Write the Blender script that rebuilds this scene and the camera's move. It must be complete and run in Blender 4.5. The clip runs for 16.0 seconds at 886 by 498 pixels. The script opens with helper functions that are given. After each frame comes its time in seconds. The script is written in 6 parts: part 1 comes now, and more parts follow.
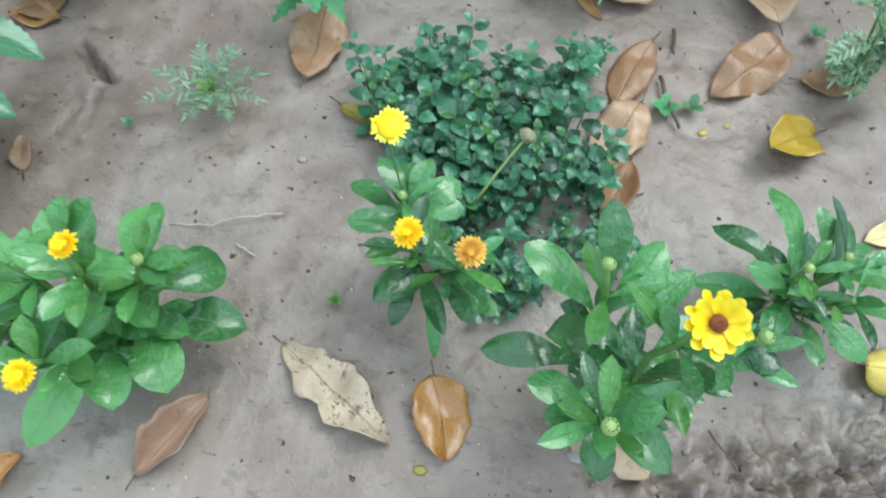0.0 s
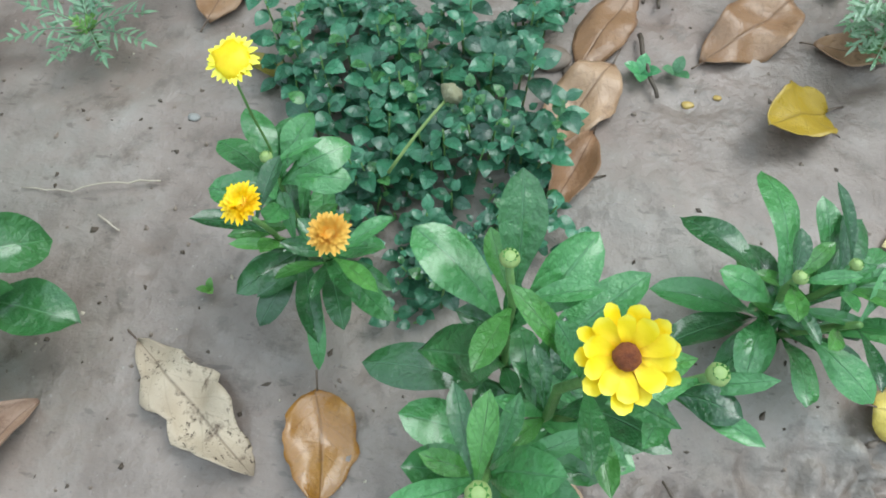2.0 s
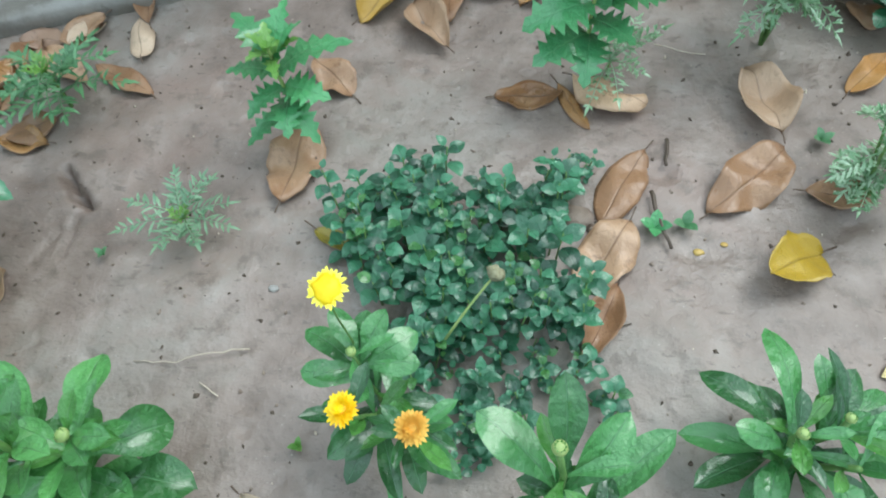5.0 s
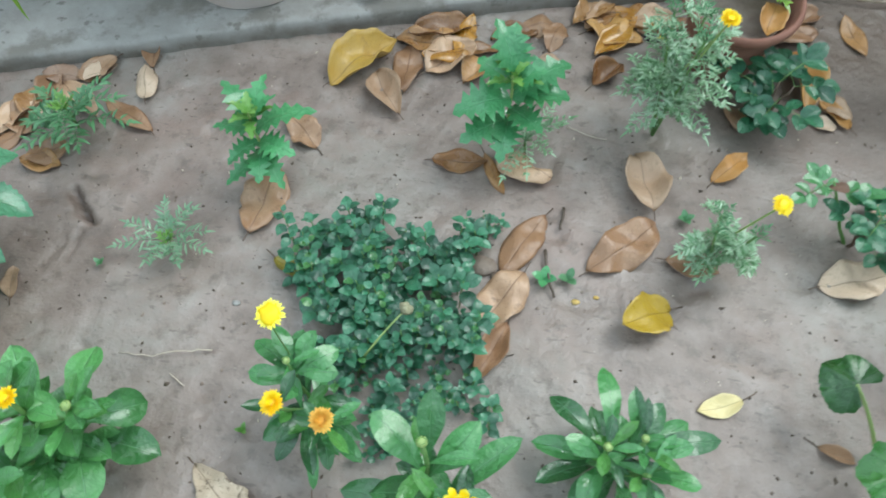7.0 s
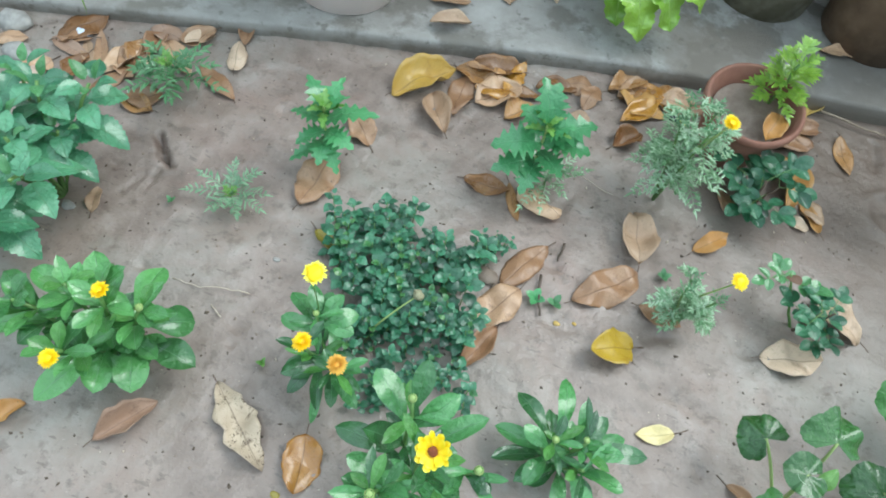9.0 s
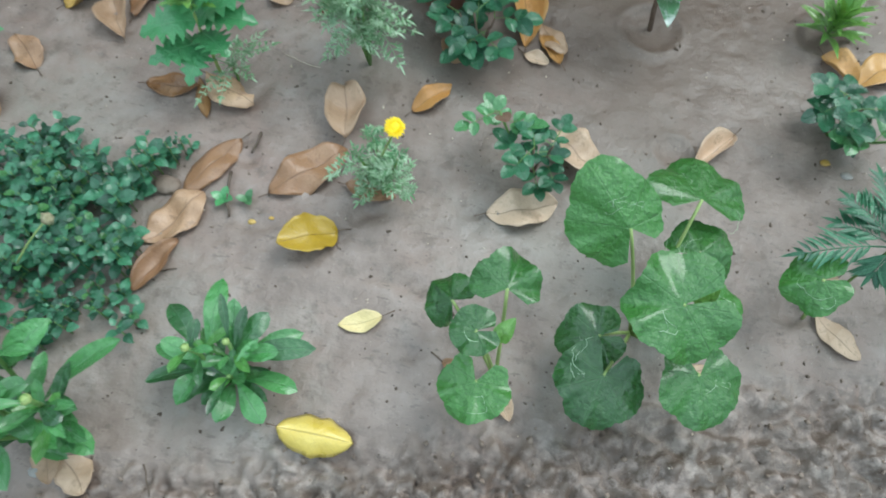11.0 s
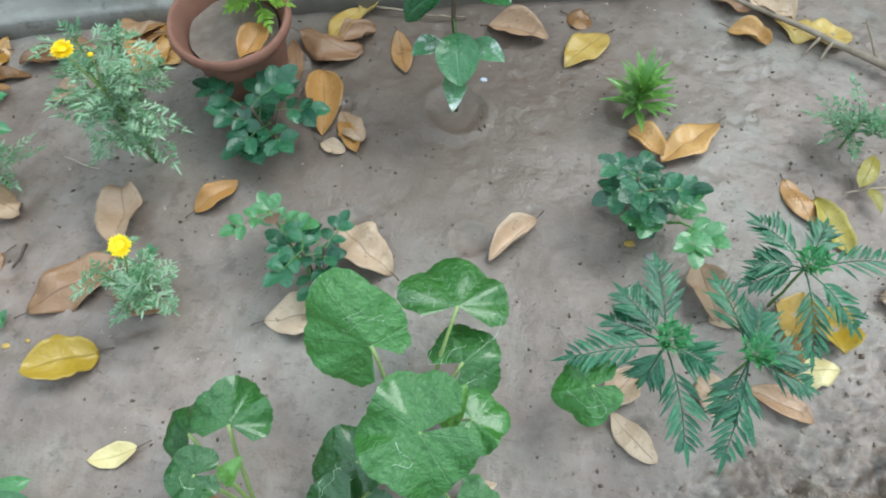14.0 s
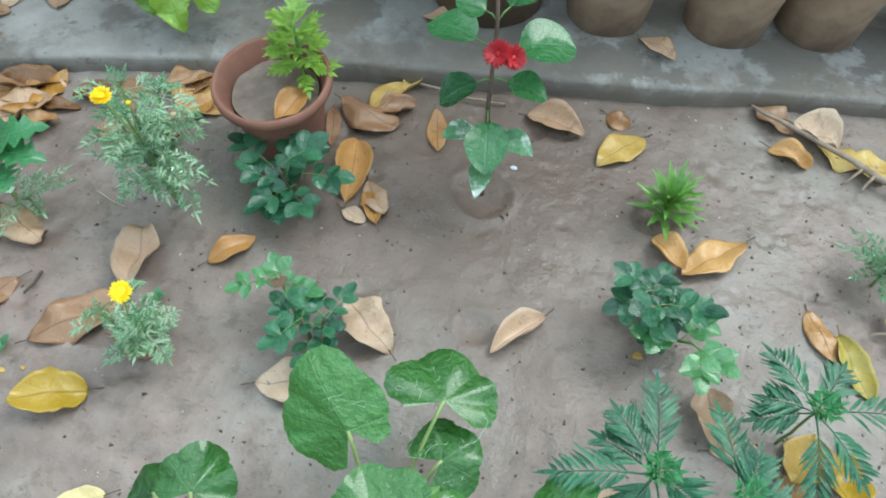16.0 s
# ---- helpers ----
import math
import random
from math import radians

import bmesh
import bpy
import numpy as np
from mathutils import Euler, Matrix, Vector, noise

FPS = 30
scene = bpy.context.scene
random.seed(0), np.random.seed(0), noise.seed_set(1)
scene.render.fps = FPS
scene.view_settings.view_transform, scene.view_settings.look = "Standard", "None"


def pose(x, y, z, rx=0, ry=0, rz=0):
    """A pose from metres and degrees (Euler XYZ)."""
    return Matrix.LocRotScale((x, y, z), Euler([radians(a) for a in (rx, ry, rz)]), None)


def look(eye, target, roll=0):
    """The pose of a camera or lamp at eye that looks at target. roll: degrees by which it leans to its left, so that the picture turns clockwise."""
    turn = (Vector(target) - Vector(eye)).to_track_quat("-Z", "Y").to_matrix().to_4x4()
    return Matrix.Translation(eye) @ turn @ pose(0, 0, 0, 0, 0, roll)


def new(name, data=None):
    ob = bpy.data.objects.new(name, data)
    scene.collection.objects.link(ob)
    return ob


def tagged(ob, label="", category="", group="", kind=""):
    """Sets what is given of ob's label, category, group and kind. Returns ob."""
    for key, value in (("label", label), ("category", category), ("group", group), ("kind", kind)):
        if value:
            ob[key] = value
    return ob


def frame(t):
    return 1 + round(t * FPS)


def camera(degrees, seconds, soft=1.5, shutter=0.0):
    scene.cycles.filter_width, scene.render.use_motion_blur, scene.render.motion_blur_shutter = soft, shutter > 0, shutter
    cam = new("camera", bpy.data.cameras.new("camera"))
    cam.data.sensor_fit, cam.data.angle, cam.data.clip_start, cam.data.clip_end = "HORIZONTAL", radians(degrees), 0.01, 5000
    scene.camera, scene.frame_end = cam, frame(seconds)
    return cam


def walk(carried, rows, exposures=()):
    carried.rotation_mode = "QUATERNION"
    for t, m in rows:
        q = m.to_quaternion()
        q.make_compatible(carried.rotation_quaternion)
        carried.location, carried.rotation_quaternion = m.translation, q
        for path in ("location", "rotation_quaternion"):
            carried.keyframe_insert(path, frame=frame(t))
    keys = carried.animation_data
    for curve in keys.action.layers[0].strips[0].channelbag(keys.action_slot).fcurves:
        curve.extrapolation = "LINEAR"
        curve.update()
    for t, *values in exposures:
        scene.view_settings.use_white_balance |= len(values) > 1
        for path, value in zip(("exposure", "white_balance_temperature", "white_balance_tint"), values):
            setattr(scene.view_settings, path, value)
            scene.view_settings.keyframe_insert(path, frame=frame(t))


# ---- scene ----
cam = camera(65.0, 16.0, 1.75, 0.4)
PATH = [
    (0, (0.074, 0.051, 0.789), (0.015, 0.889, -1.026), 0.6),
    (0.5, (0.134, 0.07, 0.719), (0.049, 0.862, -1.116), -2.9),
    (1, (0.178, 0.094, 0.666), (0.119, 0.905, -1.161), -0.3),
    (1.5, (0.189, 0.11, 0.626), (0.06, 0.91, -1.203), -3.3),
    (2, (0.185, 0.128, 0.634), (0.065, 0.939, -1.191), -0.8),
    (2.5, (0.192, 0.127, 0.633), (0.05, 0.917, -1.199), -3.0),
    (3, (0.213, 0.118, 0.653), (0.039, 0.884, -1.186), -7.1),
    (3.5, (0.233, 0.117, 0.685), (0.11, 0.879, -1.16), -5.1),
    (4, (0.199, 0.138, 0.727), (0.055, 0.945, -1.097), -5.8),
    (4.5, (0.17, 0.162, 0.756), (-0.005, 1.05, -1.028), -7.4),
    (5, (0.159, 0.174, 0.79), (-0.052, 1.122, -0.959), -7.8),
    (5.2, (0.161, 0.171, 0.812), (-0.049, 1.132, -0.929), -8.5),
    (7.3, (0.282, 0.107, 1.053), (0.145, 1.082, -0.687), 4.3),
    (7.5, (0.293, 0.099, 1.087), (0.197, 1.112, -0.635), 10.1),
    (8, (0.288, 0.068, 1.184), (0.044, 1.189, -0.454), 9.5),
    (8.5, (0.248, 0.014, 1.199), (0.029, 1.034, -0.507), 12.4),
    (9, (0.247, 0.001, 1.18), (0.081, 0.997, -0.546), 12.7),
    (9.5, (0.37, 0.04, 1.17), (0.178, 1.007, -0.57), 8.3),
    (10, (0.571, 0.105, 1.162), (0.376, 1.006, -0.614), 6.4),
    (10.2, (0.642, 0.092, 1.15), (0.477, 1.005, -0.622), 4.8),
    (12.3, (0.922, 0.283, 0.846), (0.726, 0.996, -1.012), -8.7),
    (12.5, (0.953, 0.287, 0.855), (0.778, 1.051, -0.985), -8.0),
    (13, (1.007, 0.294, 0.896), (0.912, 1.1, -0.932), -0.5),
    (13.5, (1.066, 0.302, 0.959), (0.946, 1.218, -0.814), -0.0),
    (14, (1.09, 0.314, 0.996), (0.984, 1.286, -0.748), 0.8),
    (14.5, (1.107, 0.359, 0.999), (1.083, 1.332, -0.749), 2.9),
    (15, (1.098, 0.371, 0.999), (0.983, 1.382, -0.722), 3.2),
    (15.5, (1.107, 0.369, 1.015), (0.879, 1.445, -0.655), 2.5),
    (16, (1.128, 0.364, 1.007), (0.887, 1.456, -0.651), 3.4),
]
EXPOSURES = [(t, stops, 6280, 6) for t, stops in ((0, 0.38), (1.0, 0.37), (2.0, 0.25), (2.6, 0.25), (3.5, 0.31), (5.2, 0.35), (7.5, 0.30), (8.2, 0.46), (9.0, 0.42), (9.5, 0.36), (10.2, 0.27), (12.4, 0.24), (14.0, 0.33), (16.0, 0.40))]
walk(cam, [(t, look(eye, target, roll)) for t, eye, target, roll in PATH], EXPOSURES)

# ---- sky and light: an overcast day ----
world = bpy.data.worlds.new("overcast_sky")
scene.world = world
world.use_nodes = True
wn = world.node_tree
sky = wn.nodes.new("ShaderNodeTexSky")
sky.sky_type, sky.sun_disc = "NISHITA", False
sky.sun_elevation, sky.sun_rotation = radians(55), radians(45)
sky.air_density, sky.dust_density = 1.0, 3.0
soft_sky = wn.nodes.new("ShaderNodeMixRGB")
soft_sky.inputs[0].default_value = 0.8
# cloud cover: about three times as bright overhead as at the horizon
sky_dir = wn.nodes.new("ShaderNodeTexCoord")
sky_part = wn.nodes.new("ShaderNodeSeparateXYZ")
cloud = wn.nodes.new("ShaderNodeValToRGB")
cloud.color_ramp.elements[0].position, cloud.color_ramp.elements[0].color = 0.0, (0.12, 0.148, 0.162, 1)
cloud.color_ramp.elements[1].position, cloud.color_ramp.elements[1].color = 0.9, (0.90, 1.08, 1.19, 1)
cloud_gain = wn.nodes.new("ShaderNodeMixRGB")
cloud_gain.blend_type, cloud_gain.inputs[0].default_value, cloud_gain.inputs[2].default_value = "MULTIPLY", 1.0, (15.0, 15.0, 15.0, 1)
wn.links.new(sky_dir.outputs["Generated"], sky_part.inputs[0])
wn.links.new(sky_part.outputs[2], cloud.inputs[0])
wn.links.new(cloud.outputs[0], cloud_gain.inputs[1])
wn.links.new(cloud_gain.outputs[0], soft_sky.inputs[2])
wn.links.new(sky.outputs[0], soft_sky.inputs[1])
wn.links.new(soft_sky.outputs[0], wn.nodes["Background"].inputs[0])
wn.nodes["Background"].inputs[1].default_value = 0.1
sun_data = bpy.data.lights.new("sun", "SUN")
sun_data.energy, sun_data.angle, sun_data.color = 1.5, radians(34), (1.0, 1.0, 0.97)
sun = new("sun", sun_data)
sun.matrix_world = look((2.6, 2.6, 4.0), (0.6, 0.6, 0.0))

# ---- materials ----


class Net:
    """Short hand for a node tree."""

    def __init__(self, name):
        self.mat = bpy.data.materials.new(name)
        self.mat.use_nodes = True
        self.t = self.mat.node_tree
        self.bsdf = self.t.nodes["Principled BSDF"]
        self.out = self.t.nodes["Material Output"]

    def node(self, kind, **inputs):
        n = self.t.nodes.new("ShaderNode" + kind)
        for key, value in inputs.items():
            self.put(n.inputs[int(key[1:]) if key[0] == "i" and key[1:].isdigit() else key], value)
        return n

    def put(self, socket, value):
        if isinstance(value, bpy.types.NodeSocket):
            self.t.links.new(value, socket)
        elif isinstance(value, tuple) and len(value) == 3 and socket.type == "RGBA":
            socket.default_value = (*value, 1)
        else:
            socket.default_value = value

    def math(self, op, a, b=0.0, clamp=False):
        n = self.node("Math", i0=a, i1=b)
        n.operation, n.use_clamp = op, clamp
        return n.outputs[0]

    def noise(self, scale, detail=4.0, rough=0.55, vector=None):
        n = self.node("TexNoise", Scale=scale, Detail=detail, Roughness=rough)
        self.put(n.inputs["Vector"], vector if vector else self.coord())
        return n.outputs["Fac"]

    def coord(self, which="Object"):
        if which == "World":
            return self.node("NewGeometry").outputs["Position"]
        return self.node("TexCoord").outputs[which]

    def ramp(self, fac, *stops):
        n = self.node("ValToRGB", Fac=fac)
        e = n.color_ramp.elements
        while len(e) < len(stops):
            e.new(0.5)
        for el, (p, c) in zip(e, stops):
            el.position, el.color = p, (*c, 1) if isinstance(c, tuple) else (c, c, c, 1)
        return n.outputs[0]

    def mix(self, fac, a, b, how="MIX"):
        n = self.node("MixRGB", Fac=fac, Color1=a, Color2=b)
        n.blend_type = how
        return n.outputs[0]

    def bump(self, height, strength, distance, normal=None):
        n = self.node("Bump", Height=height, Strength=strength, Distance=distance)
        if normal:
            self.put(n.inputs["Normal"], normal)
        self.put(self.bsdf.inputs["Normal"], n.outputs[0])
        return n.outputs[0]

    def base(self, colour, rough, spec=0.5):
        self.put(self.bsdf.inputs["Base Color"], colour)
        self.put(self.bsdf.inputs["Roughness"], rough)
        self.bsdf.inputs["Specular IOR Level"].default_value = spec


def veins_of(n, kind, amount=0.45):
    """0 to 1 along the veins of a leaf, from its UV map: u from the stalk to the tip, v across."""
    u = n.node("SeparateXYZ", i0=n.coord("UV"))
    x, y = u.outputs[0], u.outputs[1]
    if kind == "palmate":
        angle = n.math("ARCTAN2", y, x)
        r = n.math("SQRT", n.math("ADD", n.math("MULTIPLY", x, x), n.math("MULTIPLY", y, y)))
        s = n.math("MULTIPLY", n.math("ABSOLUTE", n.math("SINE", n.math("MULTIPLY", angle, 3.5))), r)
        main = n.math("SUBTRACT", 1.0, n.math("MULTIPLY", s, 14.0), True)
        fork = n.math("ABSOLUTE", n.math("SINE", n.math("ADD", n.math("MULTIPLY", angle, 10.5), n.math("MULTIPLY", r, 9.0))))
        side = n.math("MULTIPLY", n.math("SUBTRACT", 1.0, n.math("MULTIPLY", fork, 7.0), True), 0.22)
        return n.math("MAXIMUM", main, side)
    away = n.math("ABSOLUTE", n.math("SUBTRACT", y, 0.5))
    main = n.math("SUBTRACT", 1.0, n.math("MULTIPLY", away, 28.0), True)
    comb = n.math("ABSOLUTE", n.math("SINE", n.math("MULTIPLY", n.math("SUBTRACT", x, n.math("MULTIPLY", away, 0.55)), 22.0)))
    side = n.math("MULTIPLY", n.math("SUBTRACT", 1.0, n.math("MULTIPLY", comb, 5.0), True), amount)
    return n.math("MAXIMUM", main, side)


def leaf_material(name, dark, light, vein, kind="pinnate", rough=0.38, through_light=0.13, vein_amount=0.45, bump=0.6, scale=60.0, sheen=0.9, side=0.45, powder=0.0):
    n = Net(name)
    rand = n.math("FRACT", n.math("ADD", n.node("ObjectInfo").outputs["Random"], n.node("NewGeometry").outputs["Random Per Island"]))
    blotch = n.noise(scale * 0.35, 3)
    fac = n.math("ADD", n.math("MULTIPLY", rand, 0.75), n.math("MULTIPLY", blotch, 0.45), True)
    col = n.ramp(fac, (0.2, dark), (0.85, light))
    v = veins_of(n, kind, side)
    col = n.mix(n.math("MULTIPLY", v, vein_amount), col, vein)
    if powder:
        col = n.mix(n.ramp(n.noise(scale * 0.7, 5, 0.68), (0.47, 0.0), (0.60, powder)), col, (0.62, 0.70, 0.66))
    n.base(col, n.ramp(n.noise(scale * 1.3, 3), (0.3, rough - 0.1), (0.75, rough + 0.15)))
    quilt = n.math("ADD", n.math("MULTIPLY", n.noise(scale * 1.3, 3), 2.1), n.math("MULTIPLY", n.noise(scale * 5, 3), 0.14))
    n.bump(n.math("SUBTRACT", quilt, n.math("MULTIPLY", v, 0.18 if kind == "palmate" else 0.5)), bump, 0.0055)
    n.bsdf.inputs["Coat Weight"].default_value = sheen
    n.put(n.bsdf.inputs["Coat Roughness"], n.ramp(n.noise(scale * 0.9, 3), (0.35, 0.07), (0.7, 0.30)))
    tr = n.node("BsdfTranslucent", Color=n.mix(0.5, col, (light[0] * 1.6, light[1] * 1.5, light[2] * 0.7)))
    m = n.node("MixShader", i0=through_light, i1=n.bsdf.outputs[0], i2=tr.outputs[0])
    n.t.links.new(m.outputs[0], n.out.inputs[0])
    return n.mat


def dry_material(name, a, b, spot, rough=0.42, spots=0.5, coat=0.2, flecks=0.25):
    n = Net(name)
    rand = n.node("ObjectInfo").outputs["Random"]
    uv = n.node("SeparateXYZ", i0=n.coord("UV"))
    fac = n.math("ADD", n.math("MULTIPLY", n.noise(26, 4), 0.8), n.math("MULTIPLY", n.math("SUBTRACT", rand, 0.35), 0.7), True)
    col = n.ramp(fac, (0.25, a), (0.8, b))
    v = veins_of(n, "pinnate", 0.22)
    col = n.mix(n.math("MULTIPLY", v, 0.6), col, (a[0] * 0.45, a[1] * 0.42, a[2] * 0.42))
    rim = n.math("MULTIPLY", n.math("POWER", n.math("ABSOLUTE", n.math("SUBTRACT", uv.outputs[0], 0.5)), 3.0), 5.0, True)
    patch = n.ramp(n.noise(48, 5, 0.65), (0.56, 0.0), (0.68, spots))
    col = n.mix(n.math("MAXIMUM", patch, n.math("MULTIPLY", rim, spots * 0.6)), col, spot)
    fleck = n.math("MULTIPLY", n.ramp(n.noise(210, 4, 0.7), (0.57, 0.0), (0.64, flecks)), n.ramp(n.noise(22, 3), (0.42, 0.15), (0.6, 1.0)))
    col = n.mix(fleck, col, (spot[0] * 0.6, spot[1] * 0.6, spot[2] * 0.6))
    n.base(col, n.ramp(n.noise(30, 3), (0.3, rough - 0.14), (0.7, rough + 0.16)), 0.55)
    n.bump(n.math("SUBTRACT", n.math("ADD", n.noise(180, 4), n.math("MULTIPLY", n.noise(55, 3), 1.5)), n.math("MULTIPLY", v, 0.8)), 0.5, 0.0025)
    n.bsdf.inputs["Coat Weight"].default_value = coat
    n.bsdf.inputs["Coat Roughness"].default_value = 0.24
    return n.mat


def plain_material(name, a, b, scale, rough, bump=0.3, distance=0.002, third=None):
    n = Net(name)
    col = n.ramp(n.noise(scale, 5, 0.6), (0.3, a), (0.7, b))
    if third:
        col = n.mix(n.ramp(n.noise(scale * 0.3, 5, 0.65), (0.48, 0.0), (0.62, 0.85)), col, third)
    n.base(col, n.ramp(n.noise(scale * 2.5, 3), (0.3, rough - 0.12), (0.7, rough + 0.12)))
    n.bump(n.noise(scale * 5, 5, 0.65), bump, distance)
    return n.mat


def petal_material():
    n = Net("daisy_petal")
    u = n.node("SeparateXYZ", i0=n.coord("UV")).outputs[0]
    col = n.ramp(u, (0.0, (0.84, 0.42, 0.0)), (0.35, (0.92, 0.64, 0.0)), (0.78, (0.93, 0.70, 0.0)), (1.0, (0.96, 0.84, 0.08)))
    n.base(col, 0.5)
    n.bump(n.noise(260, 4), 0.3, 0.001)
    return n.mat


def mud_material():
    n = Net("wet_mud")
    p = n.coord("World")
    big = n.noise(2.3, 5, 0.55, p)
    mid = n.noise(14, 5, 0.6, p)
    fine = n.noise(160, 5, 0.7, p)
    col = n.ramp(n.math("ADD", n.math("MULTIPLY", big, 0.5), n.math("MULTIPLY", mid, 0.5)), (0.34, (0.158, 0.116, 0.095)), (0.5, (0.268, 0.209, 0.179)), (0.64, (0.378, 0.314, 0.280)))
    moss = n.ramp(n.noise(2.2, 5, 0.62, p), (0.46, 0.0), (0.62, 0.62))
    col = n.mix(moss, col, (0.268, 0.268, 0.232))
    pink = n.ramp(n.noise(4.3, 5, 0.62, p), (0.50, 0.0), (0.64, 0.62))
    col = n.mix(pink, col, (0.268, 0.182, 0.150))
    stain = n.ramp(n.noise(27, 5, 0.68, p), (0.54, 0.0), (0.66, 0.6))
    col = n.mix(stain, col, (0.135, 0.104, 0.084))
    # freshly watered soil round the hibiscus and the pot, deepened to paint shade there
    spot = n.node("VectorMath", i0=p, i1=(0.98, 1.22, 0.0))
    spot.operation = "DISTANCE"
    wet = n.ramp(n.math("ADD", spot.outputs["Value"], n.math("MULTIPLY", n.math("SUBTRACT", n.noise(4.0, 5, 0.6, p), 0.5), 0.45)), (0.22, 1.0), (0.66, 0.0))
    col = n.mix(n.math("MULTIPLY", wet, 0.8), col, (0.135, 0.096, 0.072))
    # churned strip: wetter mud, with dark noise painted for shade between the trodden lumps
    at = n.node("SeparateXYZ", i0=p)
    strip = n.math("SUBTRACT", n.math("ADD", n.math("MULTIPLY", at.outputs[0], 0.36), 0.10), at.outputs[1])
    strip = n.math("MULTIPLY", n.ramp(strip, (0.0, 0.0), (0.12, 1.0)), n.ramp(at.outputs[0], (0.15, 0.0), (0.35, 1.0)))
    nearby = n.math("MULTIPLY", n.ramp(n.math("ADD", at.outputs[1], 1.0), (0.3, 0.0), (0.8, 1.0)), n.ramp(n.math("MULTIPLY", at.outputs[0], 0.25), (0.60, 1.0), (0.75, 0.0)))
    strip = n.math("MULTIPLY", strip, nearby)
    churn_shade = n.ramp(n.noise(30, 6, 0.7, p), (0.41, 0.12), (0.55, 0.95))
    col = n.mix(n.math("MULTIPLY", strip, churn_shade), col, (0.098, 0.070, 0.052))
    # dark streaks painted for the shade in pits too small to model
    streak = n.node("Mapping", i0=p)
    streak.inputs["Rotation"].default_value, streak.inputs["Scale"].default_value = (0, 0, 0.5), (1.0, 2.6, 1.0)
    marks = n.ramp(n.noise(34, 3, 0.55, streak.outputs[0]), (0.63, 0.0), (0.69, 0.55))
    col = n.mix(marks, col, (0.12, 0.092, 0.074))
    speck = n.ramp(n.noise(95, 3, 0.6, p), (0.27, 0.6), (0.34, 0.0))
    col = n.mix(speck, col, (0.105, 0.08, 0.066))
    pale = n.ramp(n.noise(210, 2, 0.5, p), (0.7, 0.0), (0.76, 0.5))
    col = n.mix(pale, col, (0.42, 0.38, 0.33))
    n.base(col, n.ramp(n.noise(5.5, 4, 0.6, p), (0.38, 0.32), (0.66, 0.60)), 0.75)
    cells = n.node("TexVoronoi", Scale=42.0, Vector=p)
    dents = n.ramp(cells.outputs["Distance"], (0.0, 0.0), (0.22, 1.0))
    h = n.math("ADD", n.math("MULTIPLY", mid, 1.4), n.math("ADD", n.math("MULTIPLY", fine, 0.28), n.math("MULTIPLY", dents, 0.10)))
    h = n.math("ADD", h, n.math("MULTIPLY", n.noise(48, 4, 0.6, p), 0.6))
    n.bump(h, 0.46, 0.010)
    return n.mat


def concrete_material():
    n = Net("stained_concrete")
    p = n.coord("World")
    col = n.ramp(n.noise(9, 6, 0.65, p), (0.3, (0.34, 0.335, 0.32)), (0.7, (0.54, 0.535, 0.52)))
    blot = n.ramp(n.noise(5.2, 6, 0.62, p), (0.53, 0.0), (0.60, 0.8))
    col = n.mix(blot, col, (0.17, 0.162, 0.145))
    # right end: damp blotches, darkened further to paint in its shade
    damp = n.math("MULTIPLY", n.ramp(n.node("SeparateXYZ", i0=p).outputs[0], (0.15, 0.0), (0.6, 1.0)), n.ramp(n.noise(6.4, 6, 0.66, p), (0.50, 0.0), (0.55, 0.85)))
    col = n.mix(damp, col, (0.15, 0.142, 0.128))
    # brown tone on the right: part dirt, part shade put into the colour
    dirt_shade = n.math("MULTIPLY", n.ramp(n.node("SeparateXYZ", i0=p).outputs[0], (0.0, 0.0), (0.5, 1.0)), n.ramp(n.noise(5.4, 6, 0.66, p), (0.45, 0.08), (0.54, 0.62)))
    col = n.mix(dirt_shade, col, (0.205, 0.172, 0.142))
    # water splashed over the ledge behind the sapling
    pool = n.node("VectorMath", i0=p, i1=(0.93, 1.46, 0.03))
    pool.operation = "DISTANCE"
    soaked = n.ramp(n.math("ADD", pool.outputs["Value"], n.math("MULTIPLY", n.math("SUBTRACT", n.noise(9, 5, 0.6, p), 0.5), 0.4)), (0.14, 0.75), (0.30, 0.0))
    col = n.mix(soaked, col, (0.115, 0.108, 0.098))
    dots = n.ramp(n.noise(38, 3, 0.55, p), (0.62, 0.0), (0.70, 0.75))
    col = n.mix(dots, col, (0.13, 0.125, 0.115))
    z = n.node("SeparateXYZ", i0=p).outputs[2]
    upright = n.math("SUBTRACT", 1.0, n.math("ABSOLUTE", n.node("SeparateXYZ", i0=n.node("NewGeometry").outputs["Normal"]).outputs[2]), True)
    splash = n.math("MAXIMUM", n.math("SUBTRACT", 1.0, n.math("MULTIPLY", z, 12.0), True), n.math("MULTIPLY", upright, n.math("SUBTRACT", 1.25, n.math("MULTIPLY", z, 6.0), True)))
    mud = n.math("MULTIPLY", splash, n.ramp(n.noise(17, 5, 0.65, p), (0.3, 0.6), (0.65, 1.0)))
    col = n.mix(n.math("MULTIPLY", mud, 0.95), col, (0.175, 0.15, 0.122))
    n.base(col, n.ramp(n.noise(8, 3, 0.5, p), (0.4, 0.45), (0.6, 0.75)))
    n.bump(n.noise(130, 6, 0.7, p), 0.5, 0.004)
    return n.mat


